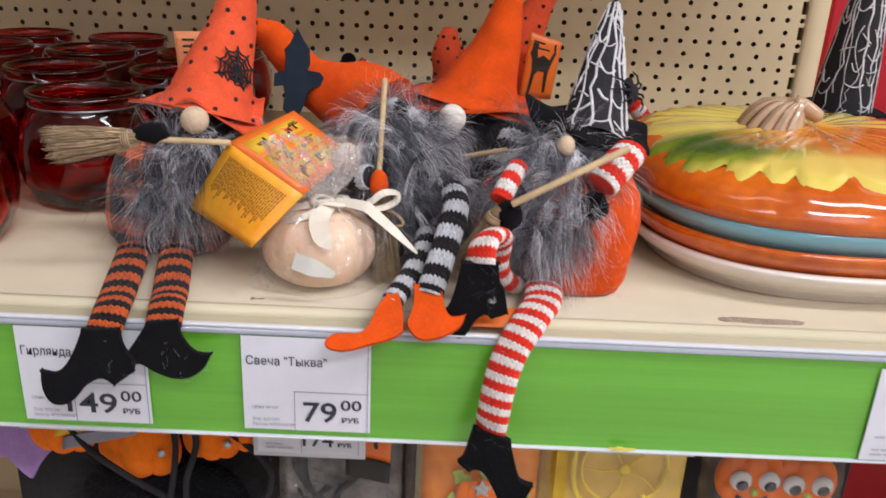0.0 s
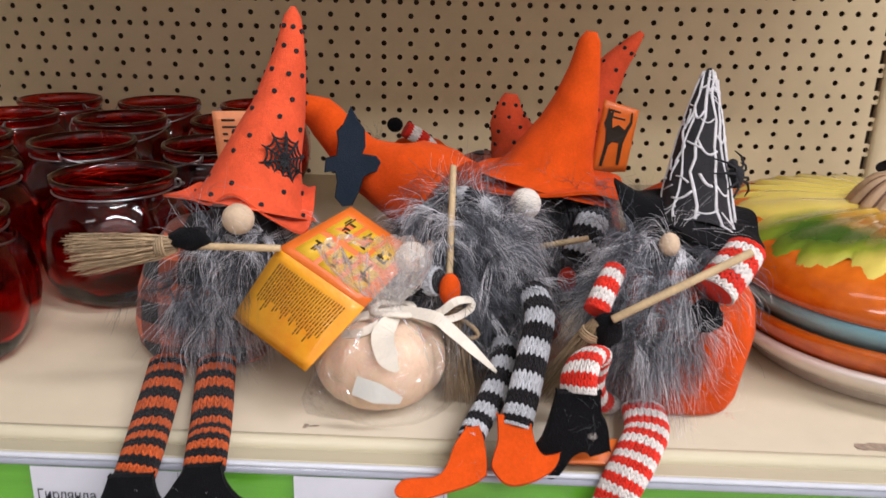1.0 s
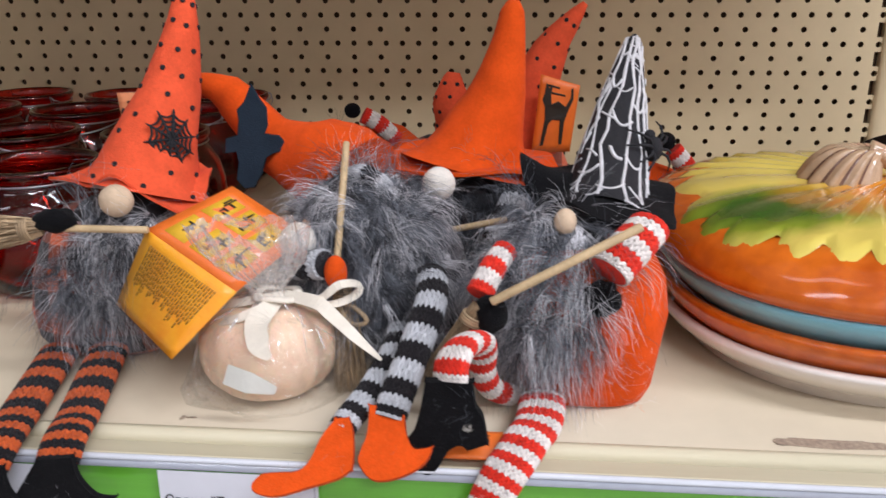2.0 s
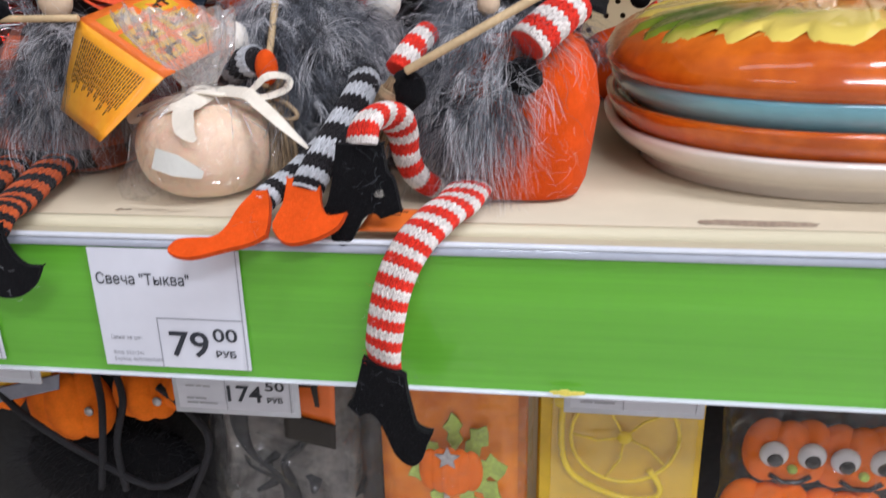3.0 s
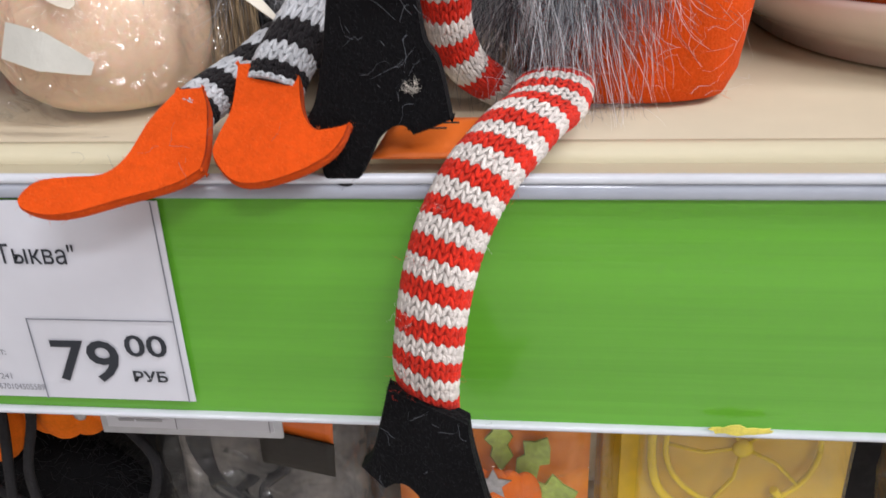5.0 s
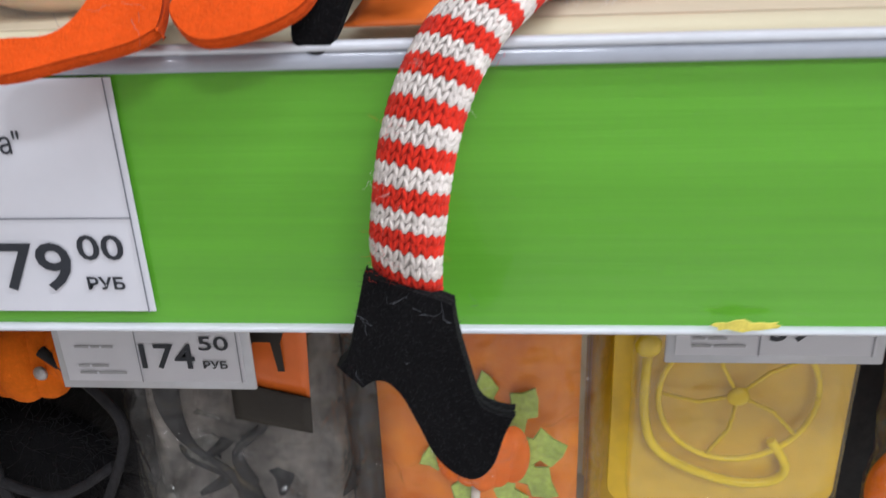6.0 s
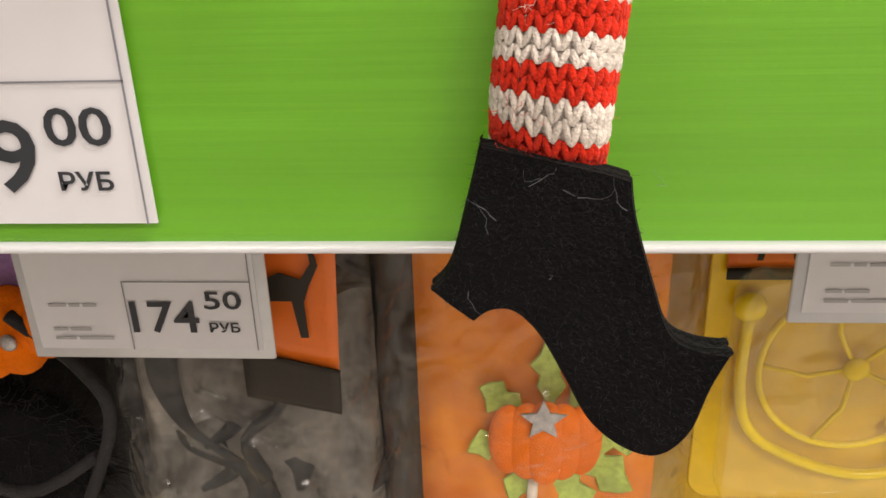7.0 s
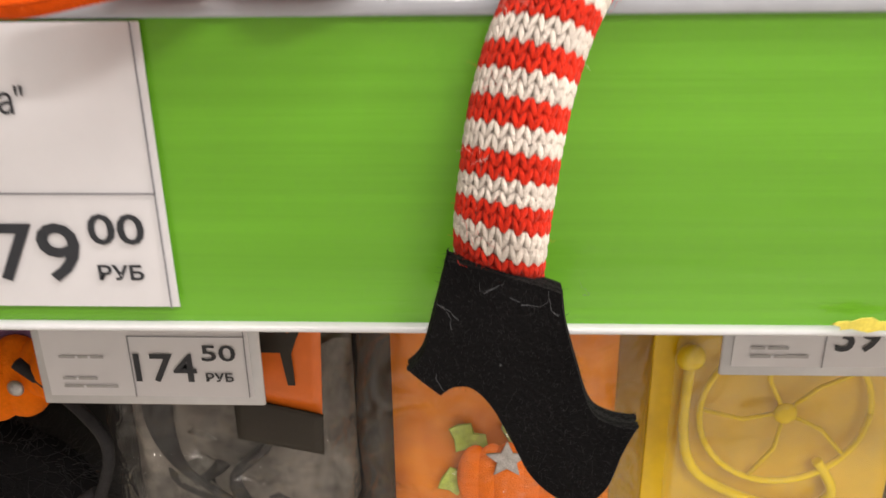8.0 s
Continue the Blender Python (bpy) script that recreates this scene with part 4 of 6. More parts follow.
# ---- the gnomes ----
def gnome_in_dotted_hat():
    b = Build()
    sack(b, (-0.180, 0.004), 0.036, 0.030, [(TOP + 0.0006, 0.62), (TOP + 0.0025, 0.86), (TOP + 0.010, 0.99), (TOP + 0.022, 1.02), (TOP + 0.040, 0.94), (TOP + 0.056, 0.78), (TOP + 0.070, 0.5), (TOP + 0.074, 0.2)], PLAID)
    b.ball((-0.160, -0.002, 1.186), (0.0215, 0.024, 0.022), FUR_DARK)
    fur(b, (-0.160, -0.004, 1.186), (0.022, 0.025, 0.022), 190, 0.048, 11, (0, -1, 0.0), -0.1, 0.7, wave=1.3, mix=(0.26, 0.38, 0.36))
    fur(b, (-0.172, -0.012, 1.166), (0.021, 0.024, 0.018), 130, 0.038, 12, (0, -1, -0.1), 0.05, 0.7, wave=1.3, mix=(0.2, 0.36, 0.44))
    b.ball((-0.153, -0.0335, 1.2055), (0.0075, 0.0065, 0.0072), NOSE)
    # hat
    line = smooth_line([(-0.1555, 0.001, 1.2005), (-0.1515, 0.008, 1.222), (-0.1445, 0.018, 1.247), (-0.1395, 0.025, 1.274), (-0.1380, 0.030, 1.296)], 15)
    rad = np.interp(np.linspace(0, 1, 15), [0, 0.06, 0.14, 0.25, 0.5, 0.8, 0.96, 1], [0.0320, 0.0270, 0.0232, 0.0200, 0.0135, 0.0068, 0.0036, 0.0012])
    b.loft(cone_rings(line, rad, seed=2), FELT_CORAL, caps=(False, True))
    brim(b, (-0.1545, 0.002, 1.2068), 0.0120, lambda a: 0.0300 + 0.0125 * math.exp(-((a - 3.55) / 0.33) ** 2) + 0.004 * math.exp(-((a - 5.6) / 0.4) ** 2),
         lambda a: 0.002 + 0.003 * math.exp(-((a - 3.55) / 0.4) ** 2) - 0.015 * math.exp(-((a - 5.65) / 0.38) ** 2) + 0.0065 * math.exp(-((a - 4.6) / 0.35) ** 2) + 0.0015 * math.sin(7 * a), FELT_CORAL, FELT_PINK, thick=0.0013)
    rnd = random.Random(5)
    for i in range(9):
        for j in range(7):
            f = 0.04 + i * 0.103 + rnd.uniform(-0.015, 0.015)
            a = 2 * math.pi * (j / 7 + 0.5 * (i % 2) / 7) + rnd.uniform(-0.12, 0.12)
            p, nn = on_cone(line, rad, min(f, 0.95), a, 0.0003)
            disc(b, p, nn, 0.00125, CLOTH_BLACK)
    # web patch
    cen, nn = Vector((-0.1365, -0.0070, 1.2275)), Vector((0.60, -0.78, 0.18)).normalized()
    u = nn.cross(Vector((0, 0, 1))).normalized()
    w = u.cross(nn)
    R = 0.0125
    spot = lambda r, a: cen + (u * math.cos(a) * 0.85 + w * math.sin(a)) * r - nn * (r * r * 18)
    for k in range(10):
        a = 2 * math.pi * k / 10
        b.tube([spot(R * f, a) for f in (0, 0.35, 0.7, 1.0, 1.12)], [0.0011, 0.0009, 0.0009, 0.0008, 0.0003], CLOTH_BLACK, 6, flat=0.6)
        for f in (0.3, 0.5, 0.7, 0.92):
            b.tube([spot(R * f * (1 - 0.14 * math.sin(math.pi * s)), a + 2 * math.pi / 10 * s) for s in (0, 0.25, 0.5, 0.75, 1)], 0.00055, CLOTH_BLACK, 5)
    # broom under the chin
    stick(b, (-0.168, -0.0585, 1.2005), (-0.1285, -0.058, 1.2005), 0.0015)
    broom(b, (-0.177, -0.0595, 1.2005), (-0.2155, -0.066, 1.1965), 0.0105, 260, 3)
    b.ball((-0.168, -0.0575, 1.2035), (0.0092, 0.0055, 0.0050), FELT_BLACK, rough=0.3)
    # legs over the shelf's edge
    knit(b, [(-0.1922, -0.0300, 1.1307), (-0.1874, -0.0520, 1.1297), (-0.1815, -0.0830, 1.1274), (-0.1778, -0.1020, 1.1267), (-0.1783, -0.1120, 1.1203)], (0.0086, 0.0084, 0.0080, 0.0078), (0.0044, 0.0042, 0.0040, 0.0030), 32, 17, (YARN_ORANGE, YARN_BLACK))
    knit(b, [(-0.1683, -0.0300, 1.1318), (-0.1630, -0.0520, 1.1308), (-0.1556, -0.0830, 1.1287), (-0.1518, -0.1000, 1.1291), (-0.1505, -0.1100, 1.1242)], (0.0086, 0.0084, 0.0080, 0.0078), (0.0044, 0.0042, 0.0040, 0.0030), 32, 17, (YARN_ORANGE, YARN_BLACK))
    felt_shoe(b, [(-0.1869, 1.1232), (-0.1777, 1.1239), (-0.1693, 1.1246), (-0.1679, 1.1161), (-0.1633, 1.1082), (-0.1638, 1.1031), (-0.1729, 1.0961), (-0.1788, 1.0993), (-0.1862, 1.0955), (-0.1917, 1.0887), (-0.1973, 1.0852), (-0.2033, 1.0861), (-0.2069, 1.0926), (-0.2072, 1.1022), (-0.2001, 1.1014), (-0.1948, 1.1062), (-0.1900, 1.1151)],
              lambda u_, w_, d: (u_, -0.1135 - 0.12 * (1.127 - w_) + d, w_), FELT_BLACK, 0.0026, corners=(0, 2, 5, 6, 13), nap=NAP_BLACK, fibres=400)
    felt_shoe(b, [(-0.1570, 1.1270), (-0.1496, 1.1279), (-0.1430, 1.1288), (-0.1412, 1.1203), (-0.1353, 1.1135), (-0.1277, 1.1128), (-0.1313, 1.1055), (-0.1379, 1.1004), (-0.1459, 1.0995), (-0.1541, 1.1022), (-0.1611, 1.1059), (-0.1662, 1.1039), (-0.1698, 1.1072), (-0.1644, 1.1158)],
              lambda u_, w_, d: (u_, -0.1105 - 0.12 * (1.131 - w_) + d, w_), FELT_BLACK, 0.0026, corners=(0, 2, 5, 11), nap=NAP_BLACK, fibres=400)
    fuzz(b, (-0.16, -0.117, 1.112), (0.03, 0.0005, 0.012), 16, 5, FUR_LIGHT)
    return finish_gnome(b, (-0.175, 0.0, TOP), 0.005, "gnome doll in a dotted coral hat, holding a straw broom")


def gnome_in_bat_hat():
    b = Build()
    sack(b, (-0.038, 0.020), 0.036, 0.034, [(TOP + 0.0006, 0.6), (TOP + 0.003, 0.88), (TOP + 0.012, 1.0), (TOP + 0.030, 1.0), (TOP + 0.050, 0.85), (TOP + 0.066, 0.5), (TOP + 0.07, 0.2)], PLAID_GREY)
    b.ball((-0.052, 0.004, 1.182), (0.029, 0.028, 0.028), FUR_DARK)
    fur(b, (-0.052, 0.001, 1.182), (0.030, 0.030, 0.028), 520, 0.033, 21, (-0.1, -1, 0.35), -0.3, 0.65, top=1.0, wave=1.3, mix=(0.28, 0.44, 0.28), sweep=(0.12, -0.1, 0))
    fur(b, (-0.040, -0.010, 1.166), (0.026, 0.026, 0.020), 150, 0.036, 22, (0.1, -1, 0.0), -0.05, 0.65, wave=1.6, mix=(0.34, 0.46, 0.2), sweep=(0.2, 0, 0))
    b.ball((-0.0745, -0.0330, 1.1890), (0.0080, 0.0076, 0.0080), NOSE_WHITE)
    # hat, lying over to one side, its top bent up
    line = smooth_line([(-0.060, 0.028, 1.198), (-0.074, 0.036, 1.205), (-0.090, 0.042, 1.209), (-0.106, 0.048, 1.216), (-0.120, 0.053, 1.229), (-0.132, 0.055, 1.240), (-0.148, 0.054, 1.246)], 18)
    rad = np.interp(np.linspace(0, 1, 18), [0, 0.2, 0.4, 0.6, 0.8, 1], [0.029, 0.0245, 0.0175, 0.012, 0.010, 0.004])
    b.loft(cone_rings(line, rad, crease=0.12, seed=4), FELT_ORANGE)
    # felt bat sewn to the hat
    bat = [(0.0, 0.0250), (0.0045, 0.0175), (0.0075, 0.0135), (0.0080, 0.0050), (0.0065, 0.0015), (0.0135, 0.0005), (0.0165, -0.0030), (0.0150, -0.0070), (0.0110, -0.0080), (0.0075, -0.0100), (0.0055, -0.0170), (0.0020, -0.0240), (-0.0030, -0.0245), (-0.0070, -0.0200), (-0.0060, -0.0120), (-0.0070, -0.0070), (-0.0125, -0.0075), (-0.0120, -0.0005), (-0.0065, 0.0010), (-0.0060, 0.0080), (-0.0068, 0.0130), (-0.0035, 0.0165)]
    b.slab(bat, lambda u_, w_, d: (-0.1110 + u_, 0.0260 + 0.25 * w_ + 0.15 * u_ + d, 1.2225 + w_), 0.0018, FELT_NAVY, 0.0004)
    # arms
    knit(b, [(-0.082, -0.018, 1.172), (-0.072, -0.033, 1.178), (-0.0615, -0.040, 1.181)], (0.0062, 0.0062), (0.0062, 0.0060), 8, 14, (YARN_BLACK, YARN_GREY))
    b.ball((-0.0565, -0.0420, 1.1780), (0.0050, 0.0045, 0.0078), FELT_ORANGE)
    knit(b, [(-0.060, 0.006, 1.206), (-0.052, -0.001, 1.2115), (-0.043, -0.002, 1.2070), (-0.036, 0.000, 1.198)], (0.0050, 0.0050), (0.0040, 0.0040), 10, 13, (YARN_BLACK, YARN_GREY))
    # broom held upright
    stick(b, (-0.0570, -0.0060, 1.2270), (-0.0570, -0.0440, 1.1700), 0.0016)
    broom(b, (-0.0545, -0.0370, 1.1680), (-0.0505, -0.0470, 1.1250), 0.0085, 240, 7)
    b.tube(smooth_line([(-0.056, -0.042, 1.166), (-0.047, -0.046, 1.163), (-0.043, -0.047, 1.158), (-0.050, -0.047, 1.157), (-0.056, -0.043, 1.164)], 14), 0.0011, STRAW, 6)
    # legs
    knit(b, [(-0.018, -0.024, 1.172), (-0.0155, -0.044, 1.168), (-0.020, -0.066, 1.156), (-0.0255, -0.086, 1.1435), (-0.0275, -0.092, 1.138)], (0.0064, 0.0064, 0.0062), (0.0052, 0.0048, 0.0042), 24, 17, (YARN_BLACK, YARN_GREY))
    knit(b, [(-0.030, -0.030, 1.150), (-0.031, -0.050, 1.146), (-0.037, -0.072, 1.1395), (-0.0435, -0.088, 1.1355), (-0.046, -0.094, 1.133)], (0.0058, 0.0056, 0.0050), (0.0050, 0.0046, 0.0040), 24, 16, (YARN_BLACK, YARN_GREY))
    felt_shoe(b, [(-0.0476, 1.1378), (-0.0424, 1.1381), (-0.0403, 1.1345), (-0.0389, 1.1282), (-0.0391, 1.1248), (-0.0427, 1.1230), (-0.0471, 1.1218), (-0.0542, 1.1205), (-0.0629, 1.1188), (-0.0686, 1.1186), (-0.0738, 1.1198), (-0.0748, 1.1218), (-0.0718, 1.1240), (-0.0661, 1.1245), (-0.0591, 1.1248), (-0.0552, 1.1273), (-0.0521, 1.1330)],
              lambda u_, w_, d: (u_, -0.0915 - 1.15 * (1.1385 - w_) + 0.09 * (u_ + 0.045) + 0.75 * d, w_ - 0.66 * d), FELT_ORANGE, 0.0034, 130, corners=(0, 1, 4), nap=NAP_ORANGE, fibres=600)
    felt_shoe(b, [(-0.0351, 1.1423), (-0.0282, 1.1424), (-0.0216, 1.1425), (-0.0199, 1.1354), (-0.0170, 1.1318), (-0.0136, 1.1317), (-0.0097, 1.1324), (-0.0106, 1.1299), (-0.0130, 1.1274), (-0.0184, 1.1249), (-0.0263, 1.1231), (-0.0322, 1.1236), (-0.0369, 1.1274), (-0.0366, 1.1305), (-0.0348, 1.1350)],
              lambda u_, w_, d: (u_, -0.0890 - 1.10 * (1.1425 - w_) + 0.75 * d, w_ - 0.66 * d), FELT_ORANGE, 0.0034, 130, corners=(0, 2, 6), nap=NAP_ORANGE, fibres=600)
    fuzz(b, (-0.04, -0.108, 1.131), (0.025, 0.004, 0.004), 10, 8, FUR_MID)
    return finish_gnome(b, (-0.04, 0.0, TOP), 0.0055, "grey furry gnome doll in an orange hat with black bat")


def gnome_in_tall_hat():
    b = Build()
    sack(b, (0.004, 0.095), 0.034, 0.030, [(TOP + 0.0006, 0.6), (TOP + 0.003, 0.88), (TOP + 0.012, 1.0), (TOP + 0.030, 1.0), (TOP + 0.050, 0.85), (TOP + 0.066, 0.5), (TOP + 0.07, 0.2)], PLAID_GREY)
    b.ball((0.000, 0.084, 1.178), (0.034, 0.026, 0.030), FUR_DARK)
    fur(b, (0.000, 0.082, 1.178), (0.035, 0.028, 0.030), 220, 0.030, 31, (0, -1, 0.1), -0.1, 0.55, top=0.9, wave=1.5, mix=(0.5, 0.4, 0.1))
    b.ball((-0.0170, 0.0300, 1.1995), (0.0084, 0.0080, 0.0084), NOSE_WHITE)
    line = smooth_line([(-0.002, 0.080, 1.196), (0.002, 0.082, 1.212), (0.010, 0.082, 1.236), (0.0155, 0.082, 1.262), (0.018, 0.082, 1.285)], 14)
    rad = np.interp(np.linspace(0, 1, 14), [0, 0.08, 0.2, 0.45, 0.75, 0.95, 1], [0.041, 0.033, 0.0265, 0.0170, 0.0092, 0.0058, 0.003])
    b.loft(cone_rings(line, rad, seed=6), FELT_ORANGE, caps=(False, True))
    brim(b, (-0.001, 0.080, 1.202), 0.020, lambda a: 0.042 + 0.007 * math.exp(-((a - 3.5) / 0.5) ** 2) + 0.006 * math.exp(-((a - 5.9) / 0.5) ** 2),
         lambda a: 0.002 - 0.010 * math.exp(-((a - 5.9) / 0.6) ** 2) - 0.003 * math.sin(2 * a), FELT_ORANGE)
    knit(b, [(0.024, 0.052, 1.190), (0.019, 0.042, 1.180), (0.013, 0.034, 1.168)], (0.0085, 0.0085), (0.0075, 0.0075), 9, 16, (YARN_BLACK, YARN_GREY))
    b.ball((0.008, 0.030, 1.1575), (0.0052, 0.0048, 0.0072), FELT_RED)
    b.ball((0.001, 0.030, 1.131), (0.006, 0.006, 0.009), FELT_ORANGE)
    knit(b, [(-0.006, 0.050, 1.145), (-0.003, 0.040, 1.140), (0.000, 0.034, 1.136)], (0.007, 0.007), (0.006, 0.006), 7, 14, (YARN_BLACK, YARN_GREY))
    stick(b, (-0.0134, 0.0260, 1.1762), (0.0171, 0.0260, 1.1829), 0.0016)
    return finish_gnome(b, (0.0, 0.085, TOP), 0.0035, "dark furry gnome doll in a tall plain orange hat")


def web_hat(b, line, rad, seed):
    """Black cone with white web lines."""
    b.loft(cone_rings(line, rad, crease=0.03, seed=seed), CLOTH_BLACK, caps=(False, True))
    rnd = random.Random(seed)
    K = 11
    for k in range(K):
        for twin in range(2 if rnd.random() < 0.45 else 1):
            pts, a = [], 2 * math.pi * (k + 0.28 * twin) / K
            for f in np.linspace(rnd.uniform(0.0, 0.25) * twin + 0.01, 0.94 - 0.45 * twin * rnd.random(), 13):
                a += rnd.uniform(-0.15, 0.15)
                pts.append(on_cone(line, rad, f, a, 0.0)[0])
            b.tube(pts, [rnd.uniform(0.0006, 0.0010) for _ in pts], WEB_WHITE, 5, flat=0.5)
    for f in (0.04, 0.13, 0.24, 0.34, 0.45, 0.56, 0.68, 0.80, 0.9):
        for k in range(K):
            if rnd.random() < 0.66:
                a0, wide = 2 * math.pi * (k + rnd.uniform(-0.2, 0.2)) / K, rnd.uniform(0.6, 1.3)
                g, sag, slope = f + rnd.uniform(-0.05, 0.05), rnd.uniform(-0.01, 0.06), rnd.uniform(-0.05, 0.05)
                b.tube([on_cone(line, rad, min(max(g - sag * math.sin(math.pi * q) + slope * q, 0.005), 0.97), a0 + 2 * math.pi / K * wide * q, 0.0)[0] for q in np.linspace(0, 1, 7)], rnd.uniform(0.0006, 0.0010), WEB_WHITE, 5, flat=0.6)


def spider(b, c, nrm, size=0.006):
    nrm = Vector(nrm).normalized()
    u = nrm.cross(Vector((0, 0, 1))).normalized()
    w = u.cross(nrm)
    c = Vector(c)
    b.ball(c + nrm * 0.002, (size * 0.75, size * 0.6, size), CLOTH_BLACK, 12, 8)
    b.ball(c + nrm * 0.002 + w * size * 1.1, (size * 0.45,) * 3, CLOTH_BLACK, 10, 6)
    for s in (-1, 1):
        for k in range(4):
            d = (u * s + w * (0.9 - 0.6 * k)).normalized()
            b.tube([c + nrm * 0.002, c + d * size * 1.2 + nrm * 0.005, c + d * size * 2.2 + nrm * 0.003, c + d * size * 3.0 - nrm * 0.001], [0.0007, 0.0007, 0.0006, 0.0003], CLOTH_BLACK, 5)


def gnome_in_web_hat():
    b = Build()
    sack(b, (0.0505, -0.024), 0.0315, 0.0320, [(TOP + 0.0006, 0.74), (TOP + 0.002, 0.86), (TOP + 0.008, 0.94), (TOP + 0.022, 1.02), (TOP + 0.040, 1.08), (TOP + 0.054, 1.03), (TOP + 0.066, 0.82), (TOP + 0.075, 0.5), (TOP + 0.078, 0.2)], FELT_ORANGE, power=2.9)
    b.ball((0.044, -0.022, 1.187), (0.0255, 0.0245, 0.021), FUR_DARK)
    fur(b, (0.042, -0.024, 1.187), (0.025, 0.026, 0.022), 300, 0.036, 41, (-0.15, -1, 0.15), -0.05, 0.65, top=0.8, wave=1.3, mix=(0.34, 0.42, 0.24), sweep=(-0.08, 0, 0))
    fur(b, (0.037, -0.030, 1.174), (0.025, 0.028, 0.019), 270, 0.036, 42, (-0.2, -1, 0.1), 0.05, 0.7, wave=1.3, mix=(0.26, 0.40, 0.34), sweep=(-0.12, 0, 0))
    fur(b, (0.031, -0.040, 1.160), (0.013, 0.018, 0.014), 110, 0.042, 43, (-0.2, -1, -0.1), 0.1, 0.8, wave=1.3, mix=(0.12, 0.33, 0.55), width=0.00011, per=11)
    b.ball((0.0385, -0.0445, 1.2035), (0.0046, 0.0045, 0.0055), NOSE)
    line = smooth_line([(0.0560, -0.022, 1.1950), (0.0620, 0.006, 1.216), (0.0670, 0.026, 1.238), (0.0715, 0.042, 1.256), (0.0745, 0.052, 1.2695)], 14)
    rad = np.interp(np.linspace(0, 1, 14), [0, 0.3, 0.6, 0.85, 0.97, 1], [0.0200, 0.0150, 0.0094, 0.0050, 0.0030, 0.0012])
    web_hat(b, line, rad, 3)
    spider(b, on_cone(line, rad, 0.30, 2.55, 0.001)[0], (0.75, -0.6, 0.35), 0.0058)
    brim(b, (0.0545, -0.010, 1.2125), 0.0060, lambda a: 0.0335 + 0.003 * math.sin(3 * a) + 0.007 * math.exp(-((a - 5.6) / 0.35) ** 2),
         lambda a: -0.002 + 0.005 * math.exp(-((a - 2.9) / 0.4) ** 2) - 0.013 * math.exp(-((a - 3.7) / 0.38) ** 2) - 0.006 * math.exp(-((a - 5.6) / 0.4) ** 2) - 0.004 * math.exp(-((a - 4.9) / 0.7) ** 2) - 0.005 * math.cos(a) + 0.0015 * math.sin(5 * a), FELT_BLACK, thick=0.0022)
    # arms round a stick
    knit(b, [(0.0720, -0.044, 1.202), (0.0640, -0.054, 1.197), (0.0545, -0.062, 1.189)], (0.0082, 0.0090), (0.0064, 0.0070), 12, 17, (YARN_RED, YARN_WHITE))
    b.ball((0.0530, -0.0600, 1.1765), (0.0078, 0.0055, 0.0072), FELT_BLACK, rough=0.35)
    fuzz(b, (0.0530, -0.0630, 1.1765), (0.008, 0.004, 0.007), 160, 44, FUR_DARK, 0.005)
    knit(b, [(0.0150, -0.050, 1.193), (0.0100, -0.059, 1.188), (0.0050, -0.067, 1.180)], (0.0046, 0.0050), (0.0044, 0.0048), 10, 15, (YARN_RED, YARN_WHITE))
    b.ball((0.0095, -0.0710, 1.1735), (0.0068, 0.0055, 0.0078), FELT_BLACK, rough=0.2)
    stick(b, (0.0645, -0.0720, 1.2105), (0.0100, -0.0780, 1.1815), 0.0017)
    broom(b, (0.0040, -0.0720, 1.1740), (-0.0130, -0.0660, 1.1390), 0.0080, 180, 9)
    # one leg hangs over the rail
    knit(b, [(0.0315, -0.0580, 1.1303), (0.0305, -0.0705, 1.1313), (0.0287, -0.0800, 1.1303), (0.0246, -0.0890, 1.1297), (0.0207, -0.0965, 1.1271), (0.0169, -0.1020, 1.1241), (0.0134, -0.1060, 1.1192), (0.0105, -0.1098, 1.1134), (0.0083, -0.1127, 1.1066), (0.0068, -0.1148, 1.0994), (0.0058, -0.1163, 1.0920), (0.0050, -0.1170, 1.0852), (0.0048, -0.1145, 1.0775)], (0.0092, 0.0090, 0.0086, 0.0082, 0.0080, 0.0079, 0.0079), (0.0042, 0.0042, 0.0042, 0.0040, 0.0040, 0.0040, 0.0038, 0.0026), 48, 20, (YARN_WHITE, YARN_RED), phase=1)
    felt_shoe(b, [(-0.0046, 1.0802), (-0.0020, 1.0801), (0.0040, 1.0796), (0.0105, 1.0789), (0.0132, 1.0784), (0.0138, 1.0740), (0.0158, 1.0670), (0.0178, 1.0616), (0.0208, 1.0604), (0.0242, 1.0607), (0.0222, 1.0560), (0.0202, 1.0500), (0.0170, 1.0463), (0.0130, 1.0460), (0.0090, 1.0483), (0.0060, 1.0530), (0.0028, 1.0578), (-0.0004, 1.0600), (-0.0034, 1.0594), (-0.0056, 1.0575), (-0.0088, 1.0590), (-0.0114, 1.0605), (-0.0088, 1.0640), (-0.0066, 1.0720)],
              lambda u_, w_, d: (u_ + 0.0012, -0.1150 - 0.46 * (u_ + 0.003) - 0.22 * (1.080 - w_) + d, w_), FELT_BLACK, 0.0042, 130, corners=(0, 4, 9, 19, 21), layers=2, nap=NAP_BLACK, seed=2, fibres=1500)
    fuzz(b, (0.006, -0.1235, 1.066), (0.013, 0.003, 0.012), 14, 4, FUR_MID, 0.005)
    for k, (fx, fy, fz) in enumerate(((0.0052, -0.119, 1.086), (0.0062, -0.118, 1.096), (0.0082, -0.115, 1.106), (0.0120, -0.110, 1.115), (0.0170, -0.105, 1.123))):
        fuzz(b, (fx, fy, fz), (0.0068, 0.002, 0.005), 60, 60 + k, YARN_WHITE if k % 2 else YARN_RED, 0.0024)
